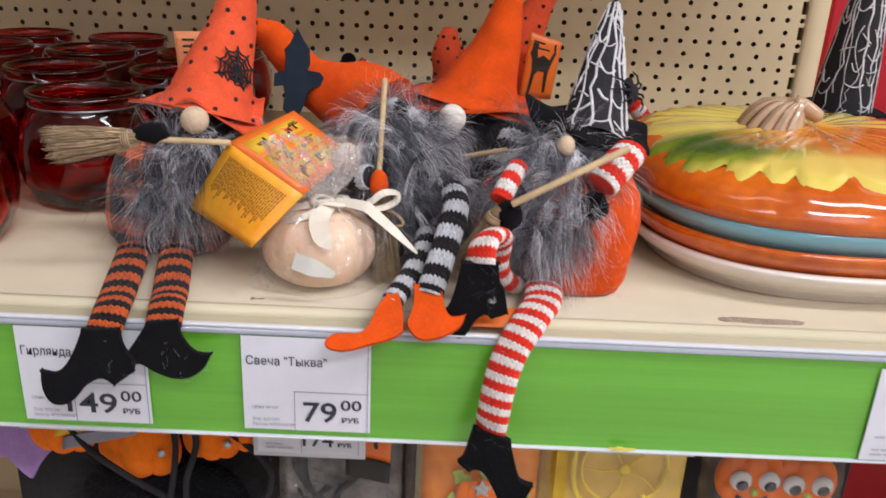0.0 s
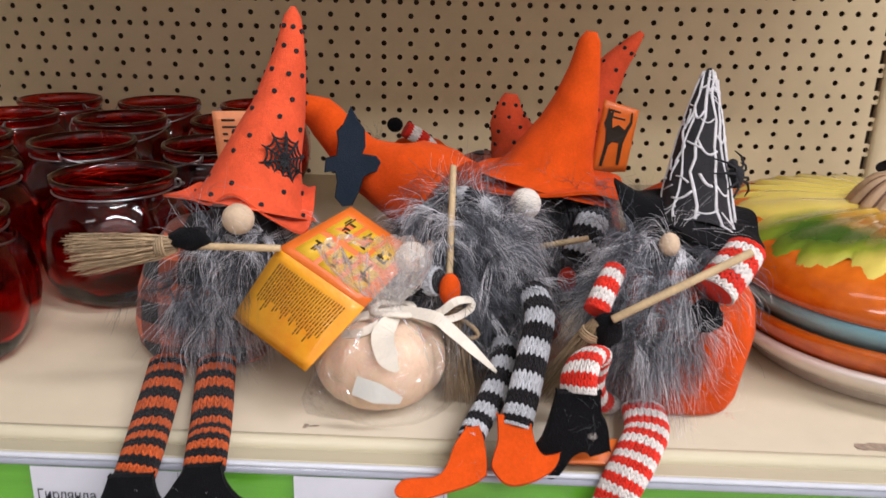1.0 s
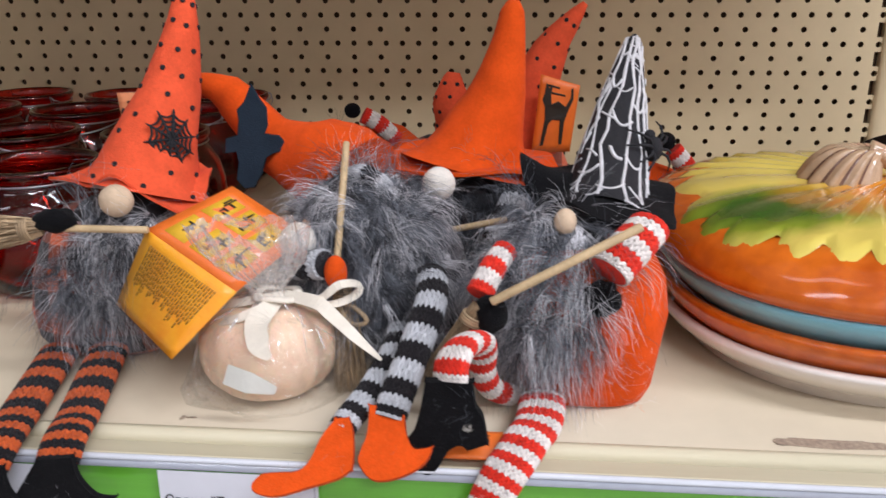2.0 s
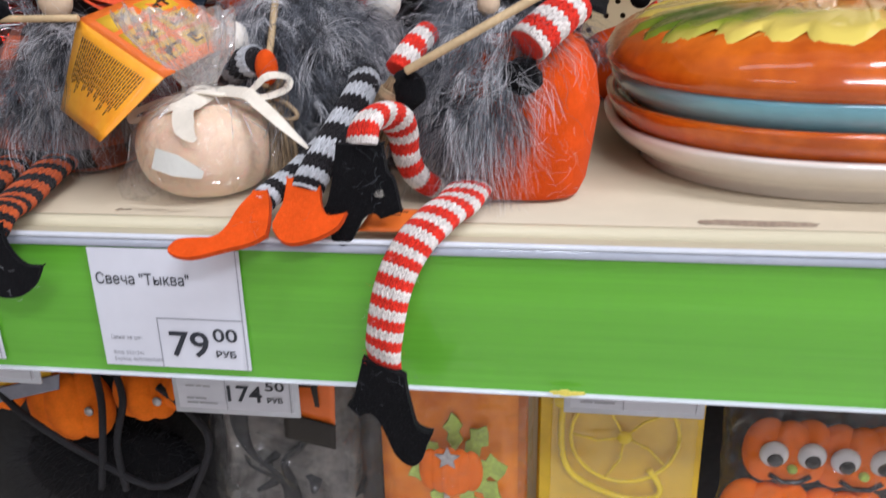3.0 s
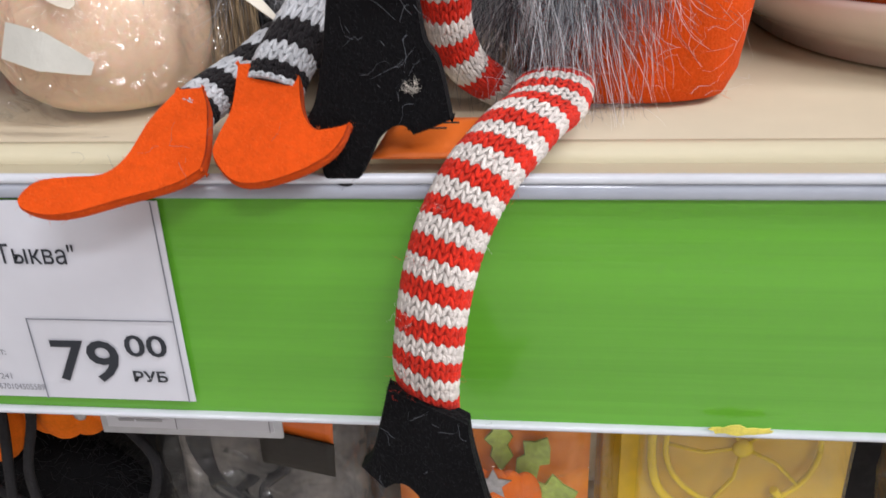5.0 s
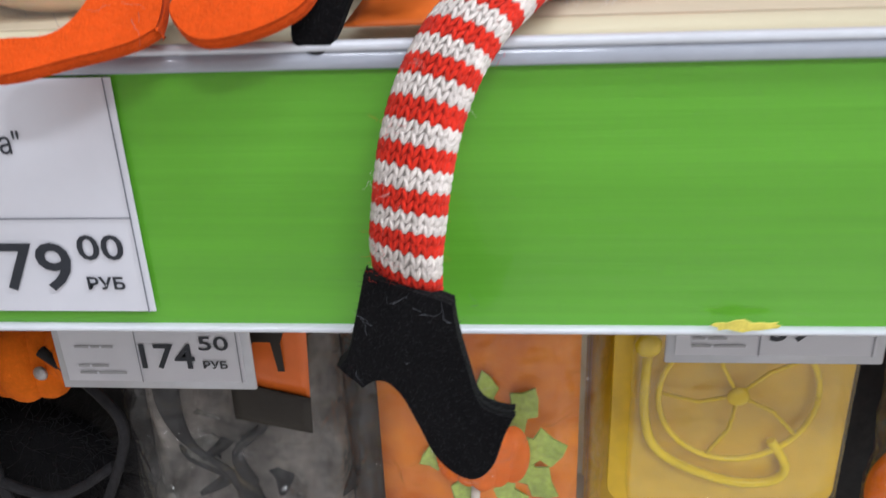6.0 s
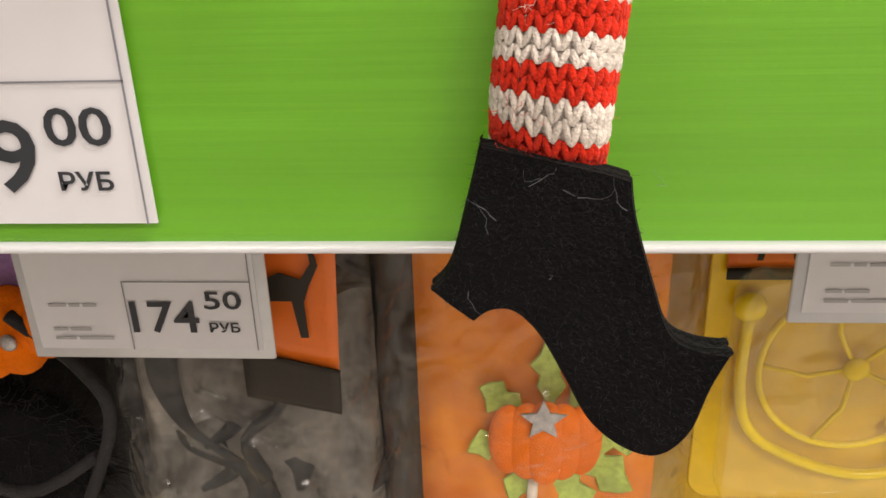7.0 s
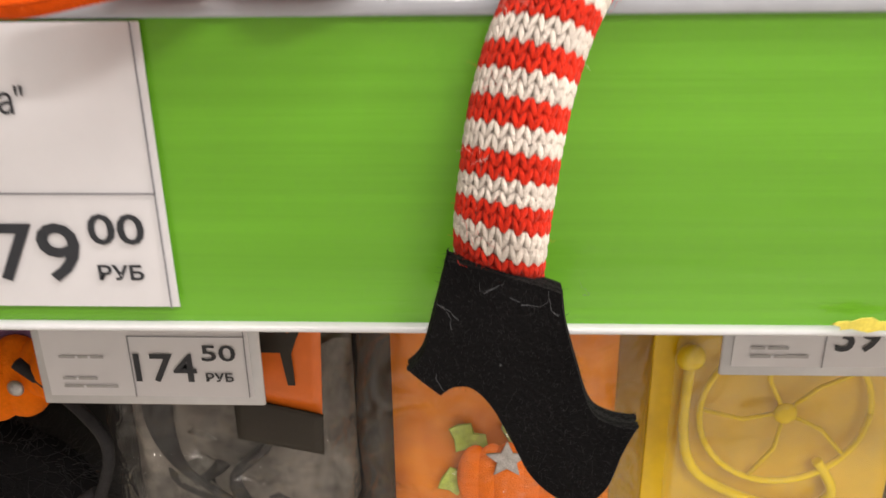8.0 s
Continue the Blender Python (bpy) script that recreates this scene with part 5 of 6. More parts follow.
    fuzz(b, (0.045, -0.058, 1.145), (0.03, 0.002, 0.02), 90, 16, FUR_LIGHT, 0.016)
    fuzz(b, (0.052, -0.0565, 1.142), (0.021, 0.001, 0.016), 500, 17, NAP_ORANGE, 0.003)
    # the other is bent up at the knee, its shoe hanging in front
    knit(b, [(0.0187, -0.0500, 1.1272), (0.0107, -0.0590, 1.1351), (0.0069, -0.0640, 1.1451), (0.0064, -0.0690, 1.1561), (0.0047, -0.0760, 1.1633), (-0.0001, -0.0840, 1.1657), (-0.0035, -0.0915, 1.1631), (-0.0041, -0.0950, 1.1567)], (0.0046, 0.0048, 0.0052, 0.0064, 0.0076, 0.0082, 0.0082), (0.0042, 0.0042, 0.0044, 0.0044), 30, 18, (YARN_WHITE, YARN_RED), up=(0.2, 1, 0))
    felt_shoe(b, [(-0.0129, 1.1585), (-0.0042, 1.1586), (0.0043, 1.1586), (0.0050, 1.1525), (0.0057, 1.1486), (0.0083, 1.1440), (0.0103, 1.1332), (0.0058, 1.1312), (0.0024, 1.1300), (0.0008, 1.1317), (-0.0015, 1.1317), (-0.0048, 1.1290), (-0.0080, 1.1228), (-0.0103, 1.1197), (-0.0131, 1.1189), (-0.0168, 1.1210), (-0.0170, 1.1246), (-0.0162, 1.1278), (-0.0194, 1.1303), (-0.0208, 1.1321), (-0.0176, 1.1365), (-0.0153, 1.1449), (-0.0140, 1.1517)],
              lambda u_, w_, d: (u_, -0.0970 + d, w_), FELT_BLACK, 0.0040, 130, corners=(0, 2, 6, 8, 19), layers=2, nap=NAP_BLACK, seed=3, fibres=900)
    fuzz(b, (0.0025, -0.0993, 1.1400), (0.0014, 0.0003, 0.0012), 70, 24, NOSE_WHITE, 0.0016)
    fuzz(b, (-0.003, -0.0995, 1.146), (0.008, 0.0004, 0.010), 22, 14, FUR_MID, 0.008)
    return finish_gnome(b, (0.05, -0.02, TOP), 0.0058, "orange gnome doll in black web hat, red-striped legs hanging")


gnome_in_dotted_hat()
gnome_in_bat_hat()
gnome_in_tall_hat()
gnome_in_web_hat()


# ---- candle in a bag ----
WAX = mat("peach_wax", (0.88, 0.64, 0.45), 0.42, 0.04, 18, 0.02, 60, sss=0.35)
BAG = film("clear_bag", 0.25, 0.05, (1, 1, 1), 0.045, 120, 0.11, 1.0)
# extra white mixed into the top imitates highlights on its crinkles
BAG_TOP = film("whitened_bag_top", 0.45, 0.06, (1, 1, 1), 0.34, 130, 0.16, 1.0)
BAG_GLINT = film("bag_glint_white", 0.4, 0.12, (1, 1, 1), 0.30, 60, 0.22, 0.4)
SATIN = mat("cream_ribbon", (0.80, 0.74, 0.62), 0.45, 0.06, 80, 0.15, 900, sheen=0.2)
SLIP = mat("pale_paper_slip", (0.66, 0.66, 0.60), 0.4, 0.05, 60)


def ribbon(b, pts, widths, nrm, material, thick=0.0004, n=24):
    """A flat strip along pts, its face towards nrm."""
    line = [Vector(p) for p in smooth_line(pts, n)]
    wl = np.interp(np.linspace(0, 1, n), np.linspace(0, 1, len(widths)), widths)
    rings = []
    for i, p in enumerate(line):
        d = (line[min(i + 1, n - 1)] - line[max(i - 1, 0)]).normalized()
        s = d.cross(Vector(nrm)).normalized()
        f = s.cross(d)
        w = wl[i] / 2
        rings.append([p + s * w + f * thick, p - s * w + f * thick, p - s * w - f * thick, p + s * w - f * thick])
    b.loft(rings, material)


def candle():
    cx, cy = -0.0825, -0.0400
    c = thing("pumpkin_candle", (cx, cy, TOP), "peach wax pumpkin candle in a clear bag with cream ribbon", "candle")
    b = Build()
    K = 80
    rings = []
    for i in range(17):
        a = math.pi * i / 16
        z = TOP + 0.0215 - 0.0215 * math.cos(a) + 0.0003
        r = 0.0308 * max(math.sin(a), 0.02) ** 0.62
        dip = 0.006 * math.exp(-(r / 0.009) ** 2) if i > 8 else 0
        rings.append([(cx + r * (1 - 0.030 * abs(math.sin(3.5 * t)) ** 10 * (1 if r > 0.01 else 0.3)) * math.cos(t), cy + r * (1 - 0.030 * abs(math.sin(3.5 * t)) ** 10) * math.sin(t), z - dip) for t in [2 * math.pi * j / K for j in range(K)]])
    b.loft(rings, WAX)
    b.make("wax_pumpkin", c)
    b = Build()
    K = 90
    rings = []
    prof = [(0.0270, 0.0006), (0.0330, 0.003), (0.0345, 0.010), (0.0340, 0.020), (0.0325, 0.030), (0.0255, 0.038), (0.0150, 0.043), (0.0080, 0.0465), (0.0072, 0.050), (0.0120, 0.056), (0.0185, 0.064), (0.0235, 0.073), (0.0260, 0.081)]
    for i, (r, z) in enumerate(prof):
        top = max(0, z - 0.044) / 0.037
        ring = []
        for j in range(K):
            t = 2 * math.pi * j / K
            cr = noise.noise(Vector((math.cos(t) * 3.2, math.sin(t) * 3.2, z * 70))) * 0.12 + noise.noise(Vector((math.cos(t) * 9, math.sin(t) * 9, z * 150))) * 0.06
            corner = 0.28 * math.exp(-((t - 3.75) / 0.22) ** 2) * math.exp(-((z - 0.006) / 0.010) ** 2)
            flat = 1 - 0.45 * top * abs(math.sin(t))
            pleat = math.exp(-((z - 0.046) / 0.012) ** 2) * (0.10 * math.sin(17 * t + 2 * noise.noise(Vector((t, 1, 1)))) + 0.05 * math.sin(29 * t))
            rr = r * (1 + cr * (0.5 + 1.6 * top) + corner + pleat) * flat
            ring.append((cx + 0.003 - 0.004 * top + rr * math.cos(t), cy - 0.004 * min(1, z / 0.046) - 0.014 * top + rr * math.sin(t), TOP + z + top * 0.006 * noise.noise(Vector((math.cos(t) * 5, math.sin(t) * 5, 3)))))
        rings.append(ring)
    b.loft(rings[:9], BAG, caps=(False, False))
    b.make("bag", c, "crumpled clear plastic bag").visible_shadow = False
    # whitish slivers along the creases stand in for the bag's streaky highlights
    b = Build()
    rnd = random.Random(21)
    for k in range(80):
        i = rnd.choice((3, 4, 5, 5, 6, 6, 8, 9, 9, 10, 10, 11))
        j = rnd.randrange(K)
        slope, n = rnd.choice((-2, -1, 0, 0, 1, 2)), rnd.choice((1, 1, 2))
        pts = []
        for q in range(n + 1):
            p = Vector(rings[min(i + q, len(rings) - 1)][(j + slope * q) % K])
            pts.append(p + (p - Vector((cx, cy, p.z))).normalized() * 0.0006 + Vector((rnd.uniform(-1, 1), 0, rnd.uniform(-1, 1))) * 0.001)
        ribbon(b, pts, (0.0002, rnd.uniform(0.0003, 0.0012), 0.0002), (rnd.uniform(-0.5, 0.5), -1, rnd.uniform(0, 0.8)), BAG_GLINT, 0.00005, 6)
    tagged(b.make("bag_glints", c, "whitish slivers along folds, standing in for glints of light"), kind="stuff").visible_shadow = False
    b = Build()
    b.loft(rings[8:], BAG_TOP, caps=(False, False))
    b.make("bag_top", c, "crinkled open top of the bag").visible_shadow = False
    b = Build()
    k = Vector((-0.0735, -0.0450, 1.1685))
    b.tube([k + Vector((-0.003 + 0.0088 * math.cos(t), 0.001 + 0.0080 * math.sin(t), 0.0008 * math.sin(3 * t))) for t in np.linspace(0, 6.283, 25)], 0.0022, SATIN, 8, flat=0.5)
    b.make("ribbon_tie", c, "cream satin ribbon")
    for pts, widths, face in (
            ([k, (-0.0871, -0.0600, 1.1643), (-0.1040, -0.0520, 1.1580), (-0.1138, -0.0450, 1.1556), (-0.1125, -0.0425, 1.1590), (-0.0950, -0.0480, 1.1650), k], (0.0036, 0.0046, 0.0046, 0.0040), (0.1, -0.6, 0.8)),
            ([k, (-0.0576, -0.0500, 1.1690), (-0.0482, -0.0500, 1.1756), (-0.0412, -0.0450, 1.1742), (-0.0427, -0.0450, 1.1690), (-0.0540, -0.0500, 1.1665), k], (0.0036, 0.0040, 0.0036, 0.0036), (0.3, -0.5, 0.8)),
            ([k, (-0.0576, -0.0530, 1.1690), (-0.0500, -0.0570, 1.1650), (-0.0399, -0.0620, 1.1581), (-0.0292, -0.0620, 1.1478)], (0.0046, 0.0062, 0.0060, 0.0048, 0.0012), (0.5, -0.7, 0.5)),
            ([k, (-0.0790, -0.0640, 1.1650), (-0.0760, -0.0745, 1.1590), (-0.0716, -0.0760, 1.1535)], (0.0040, 0.0100, 0.0095, 0.0015), (0, -1, 0.35))):
        b = Build()
        ribbon(b, pts, widths, face, SATIN, 0.0002)
        b.make("ribbon", c, "cream satin ribbon", smooth=False)
    b = Build()
    ribbon(b, [(-0.0900, -0.0765, 1.1465), (-0.0800, -0.0785, 1.1440), (-0.0700, -0.0760, 1.1395)], (0.0085, 0.0090, 0.0030), (0, -1, 0.2), SLIP, 0.0001)
    b.make("paper_slip", c, "pale paper slip", smooth=False)


candle()


# ---- hang tags ----
CARD_ORANGE = mat("orange_card", (0.80, 0.17, 0.02), 0.35, 0.08, 25, coat=0.2)
CARD_YELLOW = mat("amber_card", (0.88, 0.42, 0.02), 0.35, 0.08, 18, coat=0.2, second=(0.88, 0.30, 0.012))
CARD_SQUARE = mat("yellow_print", (0.85, 0.50, 0.03), 0.4, 0.06)
PRINT_DARK = mat("dark_print", (0.022, 0.018, 0.013), 0.5, 0.1)
PRINT_BROWN = mat("brown_print", (0.16, 0.085, 0.02), 0.5, 0.1)
CARD_PALE = mat("pale_orange_card", (0.80, 0.30, 0.13), 0.4, 0.08)
CARD_PINK = mat("pink_card", (0.72, 0.30, 0.24), 0.4, 0.12)


def quad_sheet(b, q, material, thick=0.0005, bow=0.0, n=8):
    """A sheet over four corners, slightly bowed."""
    q = [Vector(p) for p in q]
    nn = (q[1] - q[0]).cross(q[3] - q[0]).normalized()
    at = lambda u, v, h=0.0: (q[0] * (1 - u) + q[1] * u) * (1 - v) + (q[3] * (1 - u) + q[2] * u) * v + nn * (h + bow * math.sin(math.pi * u) * math.sin(math.pi * v))
    rings = []
    for i in range(n + 1):
        v = i / n
        rings.append([at(j / n, v, thick / 2) for j in range(n + 1)] + [at(j / n, v, -thick / 2) for j in range(n, -1, -1)])
    b.loft(rings, material)
    return at


def patch(b, at, u0, u1, v0, v1, h, material):
    f, g = [at(u, v, h) for u, v in ((u0, v0), (u1, v0), (u1, v1), (u0, v1))], [at(u, v, h * 0.4) for u, v in ((u0, v0), (u1, v0), (u1, v1), (u0, v1))]
    b.loft([g, f], material, caps=(False, True))


def hang_card():
    f1, f2 = (-0.1250, -0.0560, 1.2000), (-0.0870, -0.0640, 1.1770)
    t = thing("hang_tag", f1, "folded orange and amber paper tag with printed symbols", "paper tag", "paper tags")
    b = Build()
    up = quad_sheet(b, [f1, f2, (-0.0670, -0.0250, 1.1890), (-0.0970, -0.0300, 1.2120)], CARD_ORANGE, bow=0.002)
    b.make("upper_panel", t, "orange panel")
    sgn = 1 if (up(0.5, 0.5, 0.001) - up(0.5, 0.5, 0)).y < 0 else -1
    rnd = random.Random(2)
    for r in range(2):
        for c in range(3):
            b = Build()
            u0, v0 = 0.10 + c * 0.275, 0.10 + r * 0.42
            patch(b, up, u0, u0 + 0.22, v0, v0 + 0.34, sgn * 0.0006, CARD_SQUARE)
            for k in range(7):
                a, e = u0 + rnd.uniform(0.04, 0.16), v0 + rnd.uniform(0.05, 0.26)
                if k % 2:
                    patch(b, up, a, a + 0.09 * rnd.uniform(0.4, 1), e, e + 0.02, sgn * 0.0009, PRINT_DARK)
                else:
                    patch(b, up, a, a + 0.016, e, e + 0.12 * rnd.uniform(0.4, 1), sgn * 0.0009, PRINT_DARK)
            b.make("printed_square", t, "yellow square with a black symbol")
    b = Build()
    lo = quad_sheet(b, [(-0.1520, -0.0380, 1.1590), (-0.1100, -0.0800, 1.1540), f2, f1], CARD_YELLOW, bow=0.0015)
    b.make("lower_panel", t, "amber panel with fine print")
    sgn = 1 if (lo(0.5, 0.5, 0.001) - lo(0.5, 0.5, 0)).y < 0 else -1
    b = Build()
    for k in range(27):
        u = 0.11 + k * 0.029
        ln = 0.62 * (0.75 + 0.25 * math.sin(k * 1.7) * rnd.random())
        v = 0.88
        while v > 0.88 - ln:
            st = rnd.uniform(0.03, 0.08)
            patch(b, lo, u, u + 0.0075, v - st, v, sgn * 0.0006, PRINT_BROWN)
            v -= st + 0.012
    b.make("fine_print", t)


hang_card()


def small_card(name_label, q, material, cat=False, lines=0):
    t = thing("hang_tag", q[0], name_label, "paper tag", "paper tags")
    b = Build()
    at = quad_sheet(b, q, material, bow=0.001)
    b.make("card", t)
    s = 1 if (at(0.5, 0.5, 0.001) - at(0.5, 0.5, 0)).y < 0 else -1
    b = Build()
    for k in range(lines):
        patch(b, at, 0.2, 0.2 + 0.5 * (0.6 + 0.4 * math.sin(k * 2.2)), 0.88 - 0.085 * k, 0.905 - 0.085 * k, s * 0.0006, PRINT_DARK)
    if lines:
        b.make("fine_print", t)
    if cat:
        b = Build()
        cat_shape(b, lambda u, v, d: at(u, v, s * 0.0006 + s * d))
        b.make("cat_print", t, "black cat silhouette")
    return t


def cat_shape(b, place):
    """An arched cat with a raised tail, in the unit square."""
    out = [(0.18, 0.10), (0.26, 0.10), (0.32, 0.40), (0.40, 0.46), (0.60, 0.46), (0.66, 0.12), (0.74, 0.12), (0.72, 0.45), (0.78, 0.60), (0.88, 0.78), (0.84, 0.94), (0.79, 0.92), (0.81, 0.80), (0.70, 0.66), (0.50, 0.72), (0.34, 0.66), (0.30, 0.78), (0.32, 0.92), (0.24, 0.86), (0.16, 0.92), (0.14, 0.78), (0.10, 0.70), (0.18, 0.62), (0.22, 0.45)]
    b.slab(out, lambda u, v, d: place(u, v, d), 0.0002, PRINT_DARK, 0.004)


small_card("pale orange paper tag with fine print behind a gnome hat", [(-0.1800, 0.050, 1.196), (-0.1560, 0.050, 1.197), (-0.1590, 0.050, 1.241), (-0.1830, 0.050, 1.240)], CARD_PALE, lines=9)
small_card("orange paper tag with a black cat", [(0.0340, 0.122, 1.196), (0.0570, 0.128, 1.196), (0.0610, 0.124, 1.236), (0.0380, 0.118, 1.243)], CARD_ORANGE, cat=True, lines=2)
small_card("orange paper slip caught in the shelf's edge", [(-0.0020, -0.0940, 1.1235), (0.0240, -0.0940, 1.1235), (0.0240, -0.0830, 1.1290), (0.0020, -0.0830, 1.1290)], CARD_ORANGE, lines=4)


# ---- gnomes lying at the back ----
def dotted_hat(b, pts, radii, seed, n=12):
    line = smooth_line(pts, n)
    rad = np.interp(np.linspace(0, 1, n), np.linspace(0, 1, len(radii)), radii)
    b.loft(cone_rings(line, rad, crease=0.14, seed=seed), FELT_CORAL)
    rnd = random.Random(seed)
    for i in range(7):
        for j in range(6):
            p, nn = on_cone(line, rad, 0.05 + i * 0.13, 2 * math.pi * (j + 0.5 * (i % 2)) / 6 + rnd.uniform(-0.2, 0.2), 0.0004)
            disc(b, p, nn, 0.0013, CLOTH_BLACK)


def gnome_behind(kind):
    b = Build()
    if kind == "plaid":
        sack(b, (-0.030, 0.205), 0.040, 0.032, [(TOP + 0.0006, 0.6), (TOP + 0.004, 0.9), (TOP + 0.025, 1.0), (TOP + 0.045, 0.9), (TOP + 0.062, 0.55), (TOP + 0.068, 0.2)], PLAID)
        dotted_hat(b, [(-0.004, 0.175, 1.186), (-0.012, 0.168, 1.205), (-0.017, 0.166, 1.222), (-0.016, 0.168, 1.238)], (0.020, 0.017, 0.012, 0.004), 7)
        return finish_gnome(b, (-0.03, 0.2, TOP), 0.0, "gnome doll with checked body and bent dotted hat, lying behind")
    if kind == "tip":
        sack(b, (0.036, 0.175), 0.030, 0.028, [(TOP + 0.0006, 0.6), (TOP + 0.004, 0.9), (TOP + 0.025, 1.0), (TOP + 0.055, 0.8), (TOP + 0.075, 0.5), (TOP + 0.080, 0.2)], PLAID)
        dotted_hat(b, [(0.026, 0.160, 1.195), (0.032, 0.156, 1.225), (0.046, 0.154, 1.256), (0.064, 0.152, 1.281)], (0.026, 0.018, 0.010, 0.002), 8)
        return finish_gnome(b, (0.036, 0.17, TOP), 0.0, "gnome doll in a leaning coral hat with black dots, half hidden")
    if kind == "glove_left":
        sack(b, (-0.085, 0.30), 0.036, 0.030, [(TOP + 0.0006, 0.6), (TOP + 0.004, 0.9), (TOP + 0.025, 1.0), (TOP + 0.045, 0.85), (TOP + 0.056, 0.5), (TOP + 0.060, 0.2)], FELT_ORANGE)
        fur(b, (-0.100, 0.290, 1.172), (0.022, 0.02, 0.014), 50, 0.022, 51, (0, -1, 0.6), 0.0, 0.3, mix=(0.6, 0.3, 0.1))
        knit(b, [(-0.070, 0.280, 1.172), (-0.082, 0.275, 1.185), (-0.095, 0.272, 1.193)], (0.007, 0.007), (0.006, 0.006), 10, 15, (YARN_RED, YARN_WHITE))
        b.ball((-0.103, 0.270, 1.1965), (0.0065, 0.006, 0.006), FELT_BLACK)
        return finish_gnome(b, (-0.085, 0.30, TOP), 0.0, "orange gnome doll lying at the back, black mitten raised")
    sack(b, (0.118, 0.215), 0.036, 0.030, [(TOP + 0.0006, 0.6), (TOP + 0.004, 0.9), (TOP + 0.020, 1.0), (TOP + 0.036, 0.85), (TOP + 0.044, 0.5), (TOP + 0.048, 0.2)], FELT_ORANGE)
    fur(b, (0.108, 0.200, 1.160), (0.024, 0.02, 0.012), 70, 0.024, 52, (0, -1, 0.6), 0.0, 0.3, mix=(0.6, 0.3, 0.1))
    knit(b, [(0.148, 0.195, 1.163), (0.140, 0.195, 1.174), (0.131, 0.195, 1.184)], (0.0075, 0.007), (0.006, 0.006), 10, 15, (YARN_RED, YARN_WHITE))
    b.ball((0.1255, 0.193, 1.190), (0.0068, 0.006, 0.0065), FELT_BLACK)
    return finish_gnome(b, (0.118, 0.21, TOP), 0.0, "orange gnome doll lying at the back beside the dishes")


for k in ("plaid", "tip", "glove_left", "glove_right"):
    gnome_behind(k)


def gnome_next_bay():
    b = Build()
    x, y = 0.318, 0.235
    sack(b, (x, y), 0.030, 0.030, [(TOP + 0.0006, 0.7), (TOP + 0.004, 0.95), (TOP + 0.03, 1.0), (TOP + 0.05, 0.9), (TOP + 0.062, 0.5)], FELT_BLACK)
    line = smooth_line([(x - 0.002, y, 1.178), (x - 0.001, y, 1.205), (x + 0.001, y, 1.24), (x + 0.003, y + 0.002, 1.275), (x + 0.004, y + 0.004, 1.300)], 14)
    rad = np.interp(np.linspace(0, 1, 14), [0, 0.3, 0.6, 0.9, 1], [0.0245, 0.0215, 0.0165, 0.008, 0.001])
    web_hat(b, line, rad, 9)
    brim(b, (x, y, 1.180), 0.022, lambda a: 0.040 + 0.004 * math.sin(3 * a), lambda a: -0.004 * math.cos(2 * a), FELT_BLACK)
    spider(b, (x + 0.022, y - 0.012, 1.235), (0.9, -0.4, 0.1), 0.005)
    return finish_gnome(b, (x, y, TOP), 0.0, "gnome doll in a tall black web hat behind the dishes")


gnome_next_bay()


# ---- goods hanging under the shelf ----
BAG_FLAT = film("flat_clear_bag", 0.35, 0.09, (1, 1, 1), 0.01, 70, 0.045, 1.0)
BLISTER = film("clear_blister", 0.35, 0.08, (1, 0.98, 0.80), 0.03, 40, 0.05)
YELLOW_TRAY = mat("yellow_tray", (0.76, 0.50, 0.012), 0.3, 0.14, 20, 0.1, 80, coat=0.3)
YELLOW_PART = mat("yellow_plastic", (0.86, 0.66, 0.015), 0.25, 0.10, 40, 0.1, 80, coat=0.3)
LEAF_GREEN = mat("green_leaf_felt", (0.46, 0.62, 0.12), 0.5, 0.3, 60, 0.3, 500)
SILVER = mat("silver_star", (0.45, 0.45, 0.46), 0.35, 0.25, 400, 0.3, 1200, metal=0.7)
GREY_CLOTH = mat("grey_costume_cloth", (0.15, 0.14, 0.125), 0.5, 0.5, 26, 0.5, 110, second=(0.035, 0.034, 0.033))
GLOSSY_GREY = mat("shiny_grey_folds", (0.13, 0.13, 0.12), 0.16, 0.4, 60, 0.5, 140)
DARK_CLOTH = mat("dark_costume_cloth", (0.012, 0.013, 0.015), 0.8, 0.4, 40, 0.3, 150)
PURPLE = felt("lilac_felt", (0.36, 0.22, 0.48))
EYE_WHITE = mat("eye_white", (0.75, 0.76, 0.78), 0.2, 0.03, coat=0.5)
EYE_BLACK = mat("eye_black", (0.01, 0.01, 0.012), 0.15, 0.05, coat=0.5)
ORANGE_CARD = mat("pumpkin_card", (0.84, 0.29, 0.018), 0.4, 0.18, 14, second=(0.70, 0.17, 0.008))
FELT_BRIGHT = felt("bright_orange_felt", (0.88, 0.19, 0.012))


def hook(b, x, y, z, reach=BACK + 0.004):
    b.tube([(x, reach, z + 0.012), (x, y + 0.01, z + 0.004), (x, y - 0.012, z + 0.002), (x, y - 0.016, z + 0.007)], 0.0022, WIRE, 8)
    b.tube([(x - 0.02, reach - 0.003, z + 0.012), (x + 0.02, reach - 0.003, z + 0.012)], 0.003, WIRE, 8)


def hook_for(x, y, z):
    b = Build()
    hook(b, x, y, z)
    tagged(b.make("display_hook", origin=(x, y, z)), "steel display hook fixed to the back panel", "hook", "display hooks")


